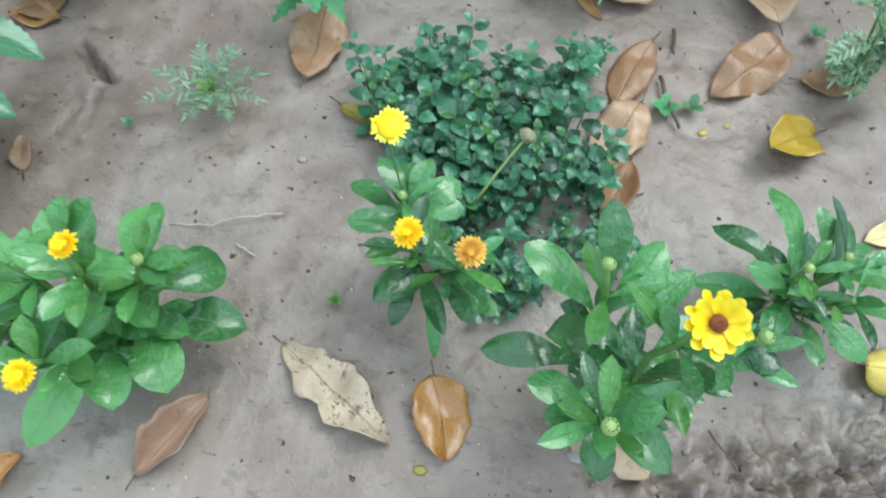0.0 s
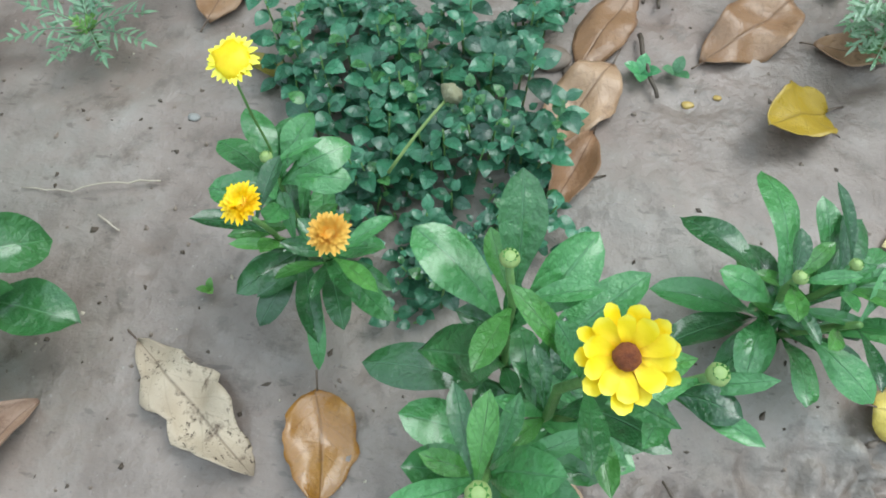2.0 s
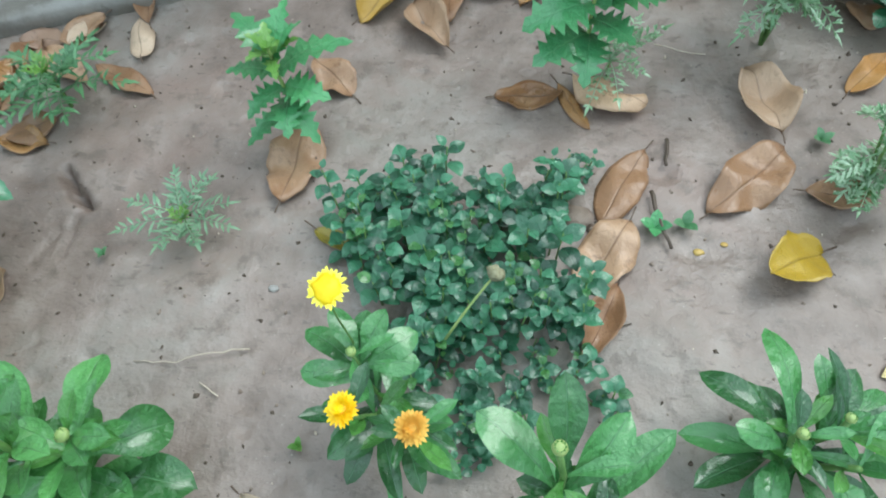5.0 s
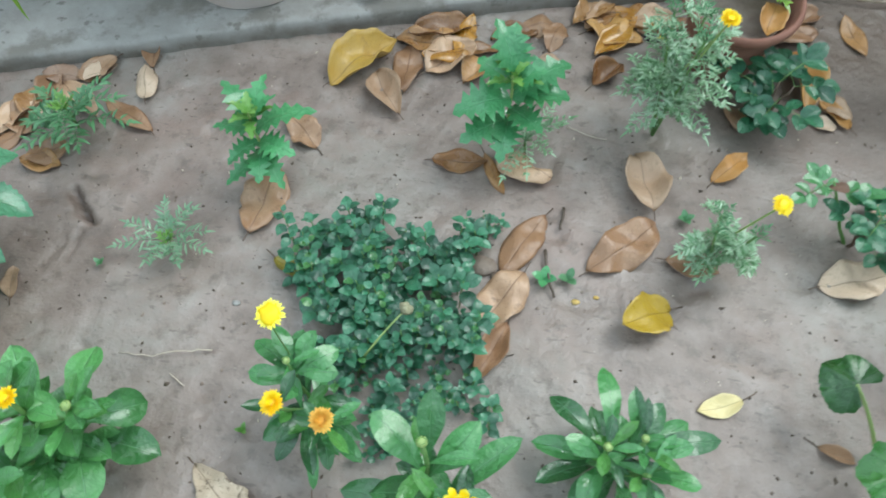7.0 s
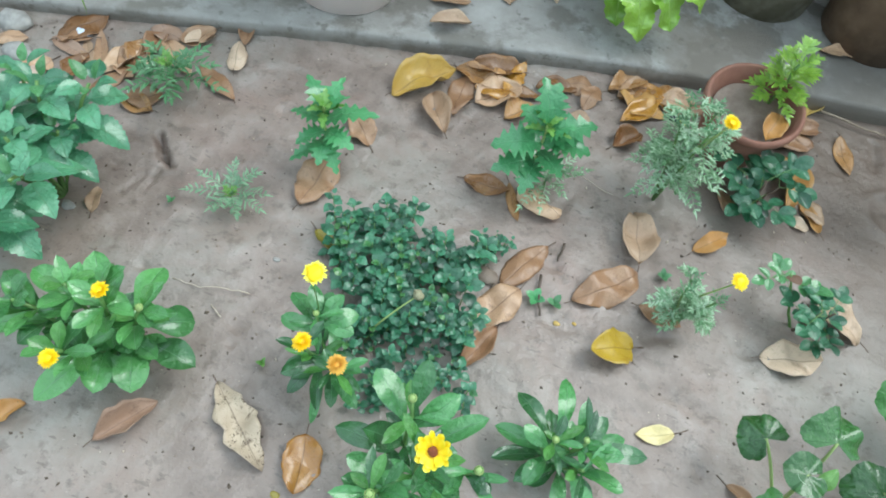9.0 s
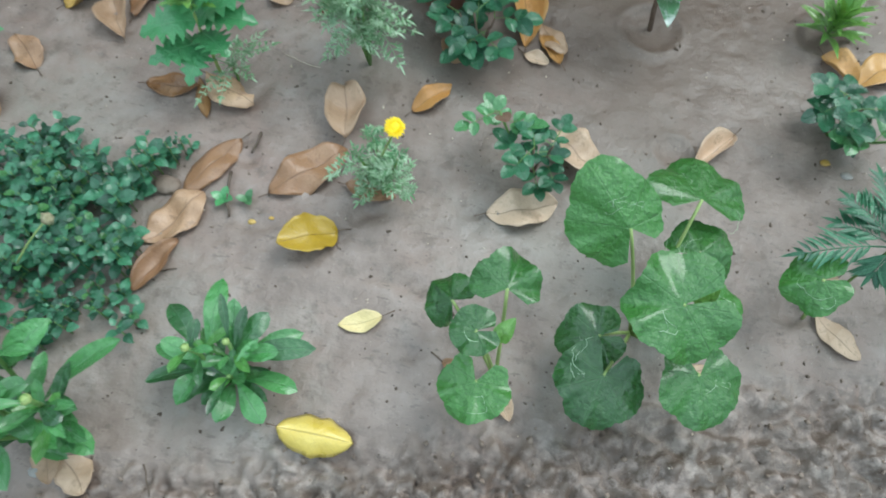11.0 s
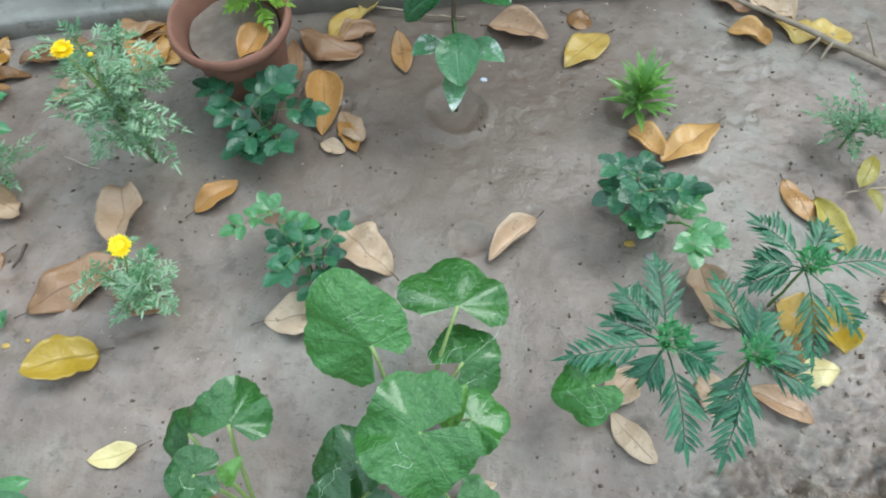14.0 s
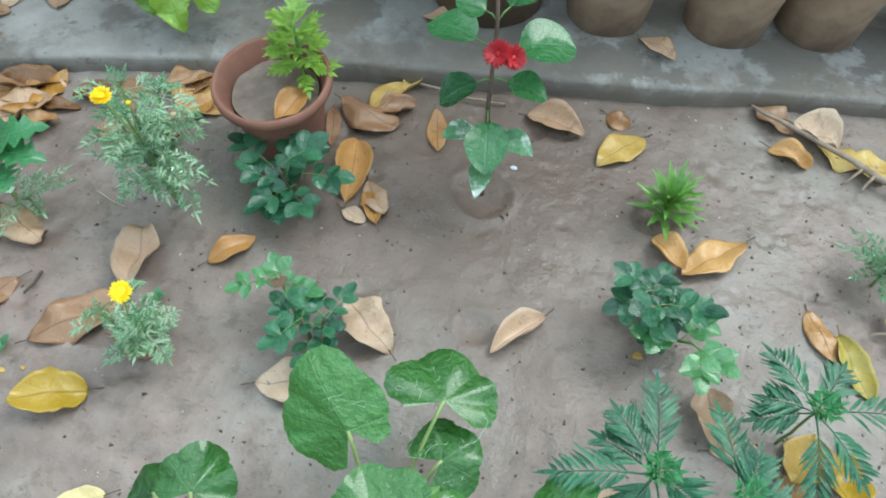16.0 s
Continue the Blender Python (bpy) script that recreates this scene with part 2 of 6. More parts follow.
M = {
    "mud": mud_material(),
    "concrete": concrete_material(),
    "calendula": leaf_material("calendula_leaf", (0.012, 0.076, 0.020), (0.086, 0.305, 0.088), (0.18, 0.42, 0.21), rough=0.34, side=0.12, sheen=1.0),
    "calendula_pale": leaf_material("pale_calendula_leaf", (0.028, 0.135, 0.034), (0.125, 0.385, 0.105), (0.22, 0.46, 0.22), rough=0.36, side=0.12, sheen=1.0),
    "calendula_young": leaf_material("young_calendula_leaf", (0.048, 0.19, 0.034), (0.105, 0.33, 0.062), (0.24, 0.46, 0.18), rough=0.42),
    "mint": leaf_material("mint_leaf", (0.008, 0.058, 0.03), (0.062, 0.25, 0.128), (0.05, 0.22, 0.11), rough=0.42, sheen=0.7, bump=0.5, vein_amount=0.4, scale=90),
    "mint_young": leaf_material("young_mint_leaf", (0.045, 0.2, 0.06), (0.085, 0.29, 0.07), (0.14, 0.36, 0.13), rough=0.45, bump=0.8, scale=90),
    "bush": leaf_material("serrated_leaf", (0.03, 0.16, 0.078), (0.12, 0.375, 0.195), (0.19, 0.42, 0.2), rough=0.4, bump=0.7),
    "hollyhock": leaf_material("hollyhock_leaf", (0.014, 0.084, 0.014), (0.054, 0.215, 0.034), (0.14, 0.33, 0.12), "palmate", rough=0.36, sheen=0.9, bump=0.85, vein_amount=0.2, scale=55),
    "rose": leaf_material("rose_leaf", (0.01, 0.072, 0.038), (0.044, 0.19, 0.086), (0.09, 0.27, 0.13), rough=0.36, sheen=0.45),
    "rose_young": leaf_material("young_rose_leaf", (0.07, 0.24, 0.08), (0.10, 0.32, 0.11), (0.17, 0.36, 0.16), rough=0.36),
    "rose_red": leaf_material("red_rose_leaf", (0.16, 0.10, 0.075), (0.24, 0.14, 0.10), (0.25, 0.17, 0.12), rough=0.4),
    "hibiscus": leaf_material("hibiscus_leaf", (0.012, 0.095, 0.028), (0.04, 0.205, 0.055), (0.17, 0.36, 0.18), rough=0.28, bump=0.6),
    "hibiscus_pale": leaf_material("powdery_leaf", (0.05, 0.20, 0.085), (0.13, 0.33, 0.16), (0.3, 0.45, 0.3), rough=0.45, powder=0.9),
    "fern": leaf_material("feathery_leaf", (0.06, 0.205, 0.08), (0.14, 0.335, 0.15), (0.2, 0.38, 0.2), rough=0.5, vein_amount=0.2),
    "fern_pale": leaf_material("pale_feathery_leaf", (0.13, 0.28, 0.16), (0.25, 0.42, 0.25), (0.28, 0.44, 0.26), rough=0.5, vein_amount=0.2),
    "silver": leaf_material("silvery_leaf", (0.09, 0.27, 0.10), (0.40, 0.58, 0.38), (0.36, 0.52, 0.34), rough=0.5, vein_amount=0.2),
    "marigold": leaf_material("marigold_leaf", (0.014, 0.092, 0.05), (0.05, 0.215, 0.105), (0.13, 0.34, 0.17), rough=0.4, sheen=0.35),
    "chrys": leaf_material("lobed_leaf", (0.05, 0.24, 0.09), (0.095, 0.38, 0.135), (0.17, 0.48, 0.22), rough=0.45),
    "lime": leaf_material("lime_leaf", (0.16, 0.34, 0.035), (0.30, 0.52, 0.06), (0.4, 0.6, 0.16), rough=0.42),
    "bright": leaf_material("bright_leaf", (0.12, 0.30, 0.06), (0.21, 0.44, 0.09), (0.3, 0.5, 0.16), rough=0.45),
    "tan": dry_material("tan_dry_leaf", (0.42, 0.275, 0.175), (0.66, 0.49, 0.35), (0.20, 0.12, 0.065), 0.5, 0.4),
    "brown": dry_material("brown_dry_leaf", (0.31, 0.168, 0.088), (0.62, 0.41, 0.26), (0.14, 0.065, 0.03), 0.4, 0.5),
    "rust": dry_material("rust_dry_leaf", (0.20, 0.092, 0.034), (0.47, 0.25, 0.095), (0.10, 0.045, 0.02), 0.33, 0.55),
    "orange": dry_material("orange_dry_leaf", (0.44, 0.215, 0.06), (0.66, 0.385, 0.14), (0.22, 0.10, 0.03), 0.42, 0.4),
    "yellow": dry_material("yellow_fallen_leaf", (0.43, 0.28, 0.025), (0.62, 0.44, 0.06), (0.32, 0.20, 0.03), 0.38, 0.25),
    "yellowtan": dry_material("yellowing_fallen_leaf", (0.48, 0.30, 0.06), (0.66, 0.47, 0.14), (0.30, 0.17, 0.05), 0.42, 0.4),
    "pale": dry_material("pale_yellow_leaf", (0.66, 0.52, 0.22), (0.78, 0.66, 0.36), (0.4, 0.28, 0.1), 0.42, 0.2),
    "banana": dry_material("smooth_yellow_leaf", (0.66, 0.47, 0.06), (0.80, 0.66, 0.20), (0.5, 0.33, 0.06), 0.34, 0.15, 0.6),
    "olive": dry_material("olive_yellow_leaf", (0.27, 0.22, 0.03), (0.44, 0.345, 0.06), (0.18, 0.13, 0.03), 0.42, 0.35),
    "dry": dry_material("mottled_dry_leaf", (0.36, 0.265, 0.18), (0.64, 0.52, 0.39), (0.13, 0.085, 0.055), 0.65, 0.9, 0.1, 1.0),
    "amber": dry_material("amber_fallen_leaf", (0.36, 0.150, 0.020), (0.56, 0.285, 0.045), (0.16, 0.055, 0.012), 0.28, 0.5, 0.9),
    "pinkish": dry_material("pinkish_dry_leaf", (0.36, 0.23, 0.16), (0.58, 0.42, 0.33), (0.16, 0.09, 0.06), 0.5, 0.6, 0.2),
    "stem_green": plain_material("green_stem", (0.10, 0.22, 0.06), (0.17, 0.31, 0.09), 60, 0.45),
    "stem_pale": plain_material("pale_green_stalk", (0.26, 0.38, 0.12), (0.36, 0.48, 0.17), 60, 0.45),
    "stem_brown": plain_material("woody_stem", (0.10, 0.065, 0.045), (0.19, 0.135, 0.10), 50, 0.7),
    "twig": plain_material("dry_twig", (0.24, 0.18, 0.13), (0.42, 0.34, 0.26), 45, 0.75, 0.5),
    "dark_twig": plain_material("dark_wet_twig", (0.07, 0.05, 0.035), (0.13, 0.095, 0.07), 50, 0.6),
    "straw": plain_material("pale_straw", (0.46, 0.38, 0.29), (0.62, 0.54, 0.44), 60, 0.7),
    "clay": plain_material("terracotta", (0.225, 0.098, 0.066), (0.335, 0.160, 0.112), 16, 0.75, 0.35, 0.003, (0.24, 0.125, 0.09)),
    "clay_pink": plain_material("faded_pink_terracotta", (0.70, 0.54, 0.48), (0.80, 0.66, 0.60), 9, 0.7, 0.3, 0.003, (0.74, 0.66, 0.63)),
    "clay_grey": plain_material("grey_limed_clay", (0.32, 0.30, 0.28), (0.46, 0.44, 0.41), 11, 0.75, 0.35, 0.003),
    "clay_tan": plain_material("weathered_tan_clay", (0.095, 0.058, 0.034), (0.21, 0.138, 0.084), 10, 0.75, 0.4, 0.003, (0.065, 0.042, 0.026)),
    "clay_dun": plain_material("dun_clay", (0.28, 0.19, 0.125), (0.46, 0.345, 0.245), 9, 0.75, 0.4, 0.003, (0.15, 0.10, 0.068)),
    "cement": plain_material("mossy_cement", (0.12, 0.108, 0.072), (0.29, 0.265, 0.205), 13, 0.8, 0.5, 0.004, (0.06, 0.055, 0.03)),
    "pot_soil": plain_material("pale_pot_soil", (0.21, 0.158, 0.125), (0.31, 0.245, 0.20), 40, 0.7, 0.6, 0.004),
    "stone": plain_material("grey_stone", (0.26, 0.25, 0.235), (0.44, 0.42, 0.39), 60, 0.6),
    "clod": plain_material("mud_clod", (0.20, 0.150, 0.115), (0.30, 0.235, 0.19), 30, 0.6, 0.6, 0.004),
    "petal": plain_material("yellow_petal", (0.90, 0.58, 0.0), (0.95, 0.74, 0.0), 45, 0.5, 0.25),
    "petal_daisy": petal_material(),
    "petal_light": plain_material("lemon_petal", (0.93, 0.82, 0.02), (0.96, 0.90, 0.12), 45, 0.5, 0.25),
    "petal_orange": plain_material("orange_petal", (0.94, 0.56, 0.0), (0.97, 0.74, 0.005), 45, 0.5, 0.25),
    "petal_faded": plain_material("withered_orange_petal", (0.70, 0.33, 0.03), (0.92, 0.60, 0.12), 60, 0.6, 0.4),
    "petal_red": plain_material("red_petal", (0.30, 0.002, 0.008), (0.52, 0.01, 0.02), 40, 0.5, 0.3),
    "disc": plain_material("maroon_flower_disc", (0.16, 0.035, 0.015), (0.36, 0.10, 0.03), 300, 0.6, 0.9, 0.002),
    "seed": plain_material("straw_seed_head", (0.30, 0.28, 0.16), (0.46, 0.44, 0.28), 200, 0.7, 0.9, 0.002),
    "trail": plain_material("pale_leaf_miner_trail", (0.26, 0.42, 0.24), (0.40, 0.54, 0.36), 80, 0.6),
    "black": plain_material("black_plastic", (0.012, 0.012, 0.022), (0.03, 0.03, 0.05), 60, 0.3),
    "paper": plain_material("pale_blue_paper", (0.55, 0.62, 0.75), (0.72, 0.77, 0.86), 40, 0.6),
}

# ---- building helpers ----
HOME = {}
UP = Vector((0, 0, 1))


def smooth(a, b, x):
    x = min(1.0, max(0.0, (x - a) / (b - a)))
    return x * x * (3 - 2 * x)


def rough_soil(x, y):
    """1 where the soil is trodden into clods, 0 where it lies smooth."""
    edge = 0.08 + 0.325 * x + 0.05 * noise.noise((x * 5, y * 5, 3)) + (0.22 * smooth(1.45, 1.9, x))
    return smooth(0.07, -0.06, y - edge) * smooth(0.12, 0.34, x) * smooth(-0.7, -0.2, y) * smooth(3.0, 2.4, x)


def ground_z(x, y):
    z = 0.008 * noise.noise((x * 2.1, y * 2.1, 0)) + 0.0045 * noise.noise((x * 9, y * 9, 1)) + 0.0016 * noise.noise((x * 31, y * 31, 2)) - 0.003 * max(0.0, noise.noise((x * 17, y * 17, 12)) - 0.35) * 6
    r = rough_soil(x, y)
    if r > 0:
        wx, wy = x + 0.012 * noise.noise((x * 30, y * 30, 4)), y + 0.012 * noise.noise((x * 30, y * 30, 14))
        near, cells = noise.voronoi((wx * 36, wy * 36, 0.5))
        gap = 1.0 - min(1.0, (near[1] - near[0]) * 1.7)
        r *= 1 - 0.4 * smooth(0.8, 1.1, x)
        z += r * (-0.026 * gap * gap + 0.010 * noise.cell(cells[0] * 7.3) + 0.014 * noise.noise((x * 8, y * 8, 7)) + 0.022 * noise.noise((x * 21, y * 27, 17)) - 0.018 * abs(noise.noise((x * 42, y * 52, 18))) + 0.005 * noise.noise((x * 70, y * 70, 8)))
    # pocks left by rain and by fingers of water
    near, cells = noise.voronoi((x * 19 + 0.4 * noise.noise((x * 14, y * 14, 5)), y * 24, 6.5))
    pick = noise.cell(cells[0] * 5.1)
    if pick > 0.15:
        z -= 0.010 * pick * max(0.0, 1 - near[0] * (3.4 + 2.0 * (1 - pick)))
    # small prints and dents in the drier end of the bed
    dry_end = smooth(1.2, 1.7, x) * smooth(1.7, 1.3, y)
    if dry_end > 0:
        near, cells = noise.voronoi((x * 44 + noise.noise((x * 25, y * 25, 1)), y * 44, 2.5))
        z -= 0.011 * dry_end * smooth(0.2, 0.6, noise.noise((x * 13, y * 13, 15)) + 0.35) * max(0.0, 1 - near[0] * 2.4)
    # the ring left by a watering basin, and the basin round the hibiscus
    for cx, cy, rad, deep in ((1.072, 0.893, 0.036, 0.007), (1.018, 1.165, 0.06, 0.009), (1.335, 1.20, 0.05, 0.010), (-0.28, 0.61, 0.10, 0.004)):
        d = math.hypot(x - cx, y - cy)
        if d < rad * 1.6:
            z += deep * (0.6 * math.exp(-((d - rad) / (0.2 * rad)) ** 2) - math.exp(-(d / (0.75 * rad)) ** 2))
    # drying cracks
    for ax, ay, bx, by, deep in ((-0.50, 0.70, -0.462, 0.655, 0.034), (-0.462, 0.655, -0.440, 0.640, 0.026), (-0.455, 0.625, -0.452, 0.560, 0.008), (-0.47, 0.60, -0.49, 0.545, 0.005)):
        vx, vy = bx - ax, by - ay
        s = max(0.0, min(1.0, ((x - ax) * vx + (y - ay) * vy) / (vx * vx + vy * vy)))
        d = math.hypot(x - ax - s * vx + 0.006 * noise.noise((x * 60, y * 60, 9)), y - ay - s * vy)
        if d < 0.02:
            z -= deep * math.exp(-(d / 0.006) ** 2)
    return z


def thing(name, x, y, label, category, group="", z=None):
    """An Empty at the base of a thing that has parts."""
    ob = new(name)
    ob.empty_display_size = 0.02
    ob.location = (x, y, ground_z(x, y) if z is None else z)
    HOME[ob] = ob.location.copy()
    return tagged(ob, label, category, group)


def part(name, bm, material, parent, label=""):
    """Links a bmesh, in world metres, as one mesh under a thing or part."""
    me = bpy.data.meshes.new(name)
    origin = HOME[parent]
    bmesh.ops.translate(bm, vec=-origin, verts=bm.verts)
    bm.to_mesh(me)
    bm.free()
    for p in me.polygons:
        p.use_smooth = True
    me.materials.append(material)
    ob = new(name, me)
    ob.parent = parent
    HOME[ob] = origin
    if label:
        tagged(ob, label)
    return ob


def single(name, bm, material, x, y, z, label, category, group="", kind=""):
    """A thing that is one mesh, modelled round its own base."""
    me = bpy.data.meshes.new(name)
    bm.to_mesh(me)
    bm.free()
    for p in me.polygons:
        p.use_smooth = True
    me.materials.append(material)
    ob = new(name, me)
    ob.location = (x, y, z)
    HOME[ob] = Vector((x, y, z))
    return tagged(ob, label, category, group, kind)


SHAPES = {
    "ovate": lambda u: math.sin(math.pi * min(1, u ** 0.75)) ** 0.8,
    "ellipse": lambda u: math.sin(math.pi * u) ** 0.8,
    "drop": lambda u: math.sin(math.pi * u ** 0.9) ** 0.68 * (1 - 0.3 * smooth(0.82, 1.0, u)),
    "blunt": lambda u: math.sin(math.pi * u ** 1.08) ** 0.62,
    "spoon": lambda u: (0.17 + 0.83 * smooth(0.06, 0.68, u)) * (1 - max(0.0, (u - 0.62) / 0.38) ** 2.3) ** 0.62,
    "lance": lambda u: math.sin(math.pi * u ** 0.85) ** 1.1,
    "oval": lambda u: math.sin(math.pi * u ** 0.9) ** 0.6,
    "strap": lambda u: min(1, u * 8 + 0.5) * (1 - u ** 5),
    "heart": lambda u: math.sin(math.pi * u ** 0.58) ** 0.75,
    "petal": lambda u: (0.35 + 0.65 * smooth(0, 0.6, u)) * (1 - max(0.0, (u - 0.8) / 0.2) ** 2.4 * 0.75),
}


def blade(bm, base, tip, width, shape="ovate", arch=0.12, cup=0.18, wave=0.0, teeth=0, n=9, m=4, lean=0.0, rng=random, up=UP, sag=0.0, freq=9, cut=0.07):
    """A leaf blade from base to tip. cut: the depth of its teeth; arch: its rise over the chord; cup: how far its margins rise; teeth: how many a side; lean: its turn round the midrib."""
    base, tip = Vector(base), Vector(tip)
    ax = tip - base
    length = ax.length
    ax.normalize()
    side = up.cross(ax)
    if side.length < 0.05:
        side = Vector((0, 1, 0)).cross(ax)
    side.normalize()
    nor = ax.cross(side)
    if lean:
        q = Matrix.Rotation(radians(lean), 3, ax)
        side, nor = q @ side, q @ nor
    half = SHAPES[shape]
    uvl = bm.loops.layers.uv.verify()
    ph = rng.uniform(0, 6)
    if teeth:
        n = teeth * 2
    rows, coords = [], {}
    for i in range(n + 1):
        u = i / n
        w = max(0.02, half(u)) * width / 2
        if teeth and 0 < i < n:
            w *= 1 + cut if i % 2 else 1 - cut
        c = base + ax * (u * length) + nor * (length * (arch * 4 * u * (1 - u) - sag * u * u))
        row = []
        for j in range(m + 1):
            v = j / m * 2 - 1
            lift = cup * w * v * v + wave * width * abs(v) * math.sin(ph + u * freq + (2.0 if v > 0 else 0))
            vert = bm.verts.new(c + side * (v * w) + nor * lift)
            coords[vert] = (u, j / m)
            row.append(vert)
        rows.append(row)
    for a, b in zip(rows, rows[1:]):
        for j in range(m):
            f = bm.faces.new((a[j], b[j], b[j + 1], a[j + 1]))
            for loop in f.loops:
                loop[uvl].uv = coords[loop.vert]
    return rows


def tube(bm, pts, r0, r1, sides=7):
    """A tapered round stem through the points."""
    pts = [Vector(p) for p in pts]
    rings = []
    for i, p in enumerate(pts):
        d = (pts[min(i + 1, len(pts) - 1)] - pts[max(i - 1, 0)]).normalized()
        a = d.cross(UP if abs(d.z) < 0.9 else Vector((1, 0, 0))).normalized()
        b = d.cross(a)
        r = r0 + (r1 - r0) * i / (len(pts) - 1)
        rings.append([bm.verts.new(p + (a * math.cos(t) + b * math.sin(t)) * r) for t in (6.28318 * k / sides for k in range(sides))])
    for a, b in zip(rings, rings[1:]):
        for k in range(sides):
            bm.faces.new((a[k], a[(k + 1) % sides], b[(k + 1) % sides], b[k]))
    for ring in (rings[0][::-1], rings[-1]):
        bm.faces.new(ring)


def bent(a, b, rise=0.0, n=6, jitter=0.0, rng=random):
    """Points along a bowed line from a to b."""
    a, b = Vector(a), Vector(b)
    out = []
    for i in range(n + 1):
        u = i / n
        p = a.lerp(b, u) + UP * (rise * 4 * u * (1 - u))
        if 0 < i < n and jitter:
            p += Vector((rng.uniform(-1, 1), rng.uniform(-1, 1), rng.uniform(-1, 1))) * jitter
        out.append(p)
    return out


def stalk(parent, pts, r0, r1, material, name="stem", label=""):
    bm = bmesh.new()
    tube(bm, pts, r0, r1)
    return part(name, bm, material, parent, label)


def leaf(parent, base, tip, width, material, name="leaf", label="", **k):
    bm = bmesh.new()
    blade(bm, base, tip, width, **k)
    return part(name, bm, material, parent, label)


def turned(profile, sides=40):
    """A bmesh turned from (radius, height) points; a first and last radius of 0 close it."""
    bm = bmesh.new()
    rings = []
    for r, z in profile:
        if r < 1e-6:
            rings.append([bm.verts.new((0, 0, z))])
        else:
            rings.append([bm.verts.new((r * math.cos(6.28318 * k / sides), r * math.sin(6.28318 * k / sides), z)) for k in range(sides)])
    for a, b in zip(rings, rings[1:]):
        for k in range(sides):
            k2 = (k + 1) % sides
            if len(a) == 1:
                bm.faces.new((a[0], b[k], b[k2]))
            elif len(b) == 1:
                bm.faces.new((a[k], a[k2], b[0]))
            else:
                bm.faces.new((a[k], a[k2], b[k2], b[k]))
    bmesh.ops.recalc_face_normals(bm, faces=bm.faces)
    return bm


def dome(bm, centre, radius, flat, normal=UP, rough=0.0):
    """A low rounded head, such as a flower's disc or a bud."""
    q = Vector((0, 0, 1)).rotation_difference(Vector(normal)).to_matrix()
    made = bmesh.ops.create_uvsphere(bm, u_segments=14, v_segments=9, radius=radius)["verts"]
    for v in made:
        p = Vector((v.co.x, v.co.y, v.co.z * flat))
        if rough:
            p *= 1 + rough * noise.noise(p * (3 / radius))
        v.co = Vector(centre) + q @ p


# ---- the ground, one sheet to the horizon ----
def graded(lo, hi, step, far):
    out = list(np.arange(lo, hi + step / 2, step))
    d, left, right = step, out[0], out[-1]
    while right < far:
        d *= 1.35
        left, right = left - d, right + d
        out.insert(0, left)
        out.append(right)
    return out


def build_ground():
    xs, ys = graded(-1.0, 2.25, 0.0065, 70.0), graded(-0.12, 1.75, 0.0065, 70.0)
    co = [(x, y, ground_z(x, y)) for y in ys for x in xs]
    w = len(xs)
    faces = [(j * w + i, j * w + i + 1, (j + 1) * w + i + 1, (j + 1) * w + i) for j in range(len(ys) - 1) for i in range(w - 1)]
    me = bpy.data.meshes.new("ground")
    me.from_pydata(co, [], faces)
    me.polygons.foreach_set("use_smooth", [True] * len(faces))
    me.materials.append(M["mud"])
    tagged(new("ground", me), "damp grey-brown garden mud, smooth with trodden clods", "ground", kind="structure")


build_ground()

# ---- the concrete ledge behind the bed, and an added wall that closes the place ----
CURB = [(-2.6, 0.30), (-1.25, 0.77), (-0.64, 0.972), (-0.20, 1.125), (0.23, 1.262), (0.71, 1.385), (1.23, 1.485), (1.70, 1.585), (2.5, 1.75), (4.2, 2.1)]


def curb_line(step=0.05):
    out = []
    for (ax, ay), (bx, by) in zip(CURB, CURB[1:]):
        k = max(2, int(math.hypot(bx - ax, by - ay) / step))
        out += [Vector((ax + (bx - ax) * i / k, ay + (by - ay) * i / k, 0)) for i in range(k)]
    return out + [Vector((*CURB[-1], 0))]


def ledge_top(x):
    return 0.034 + 0.012 * smooth(-0.7, 0.7, x)


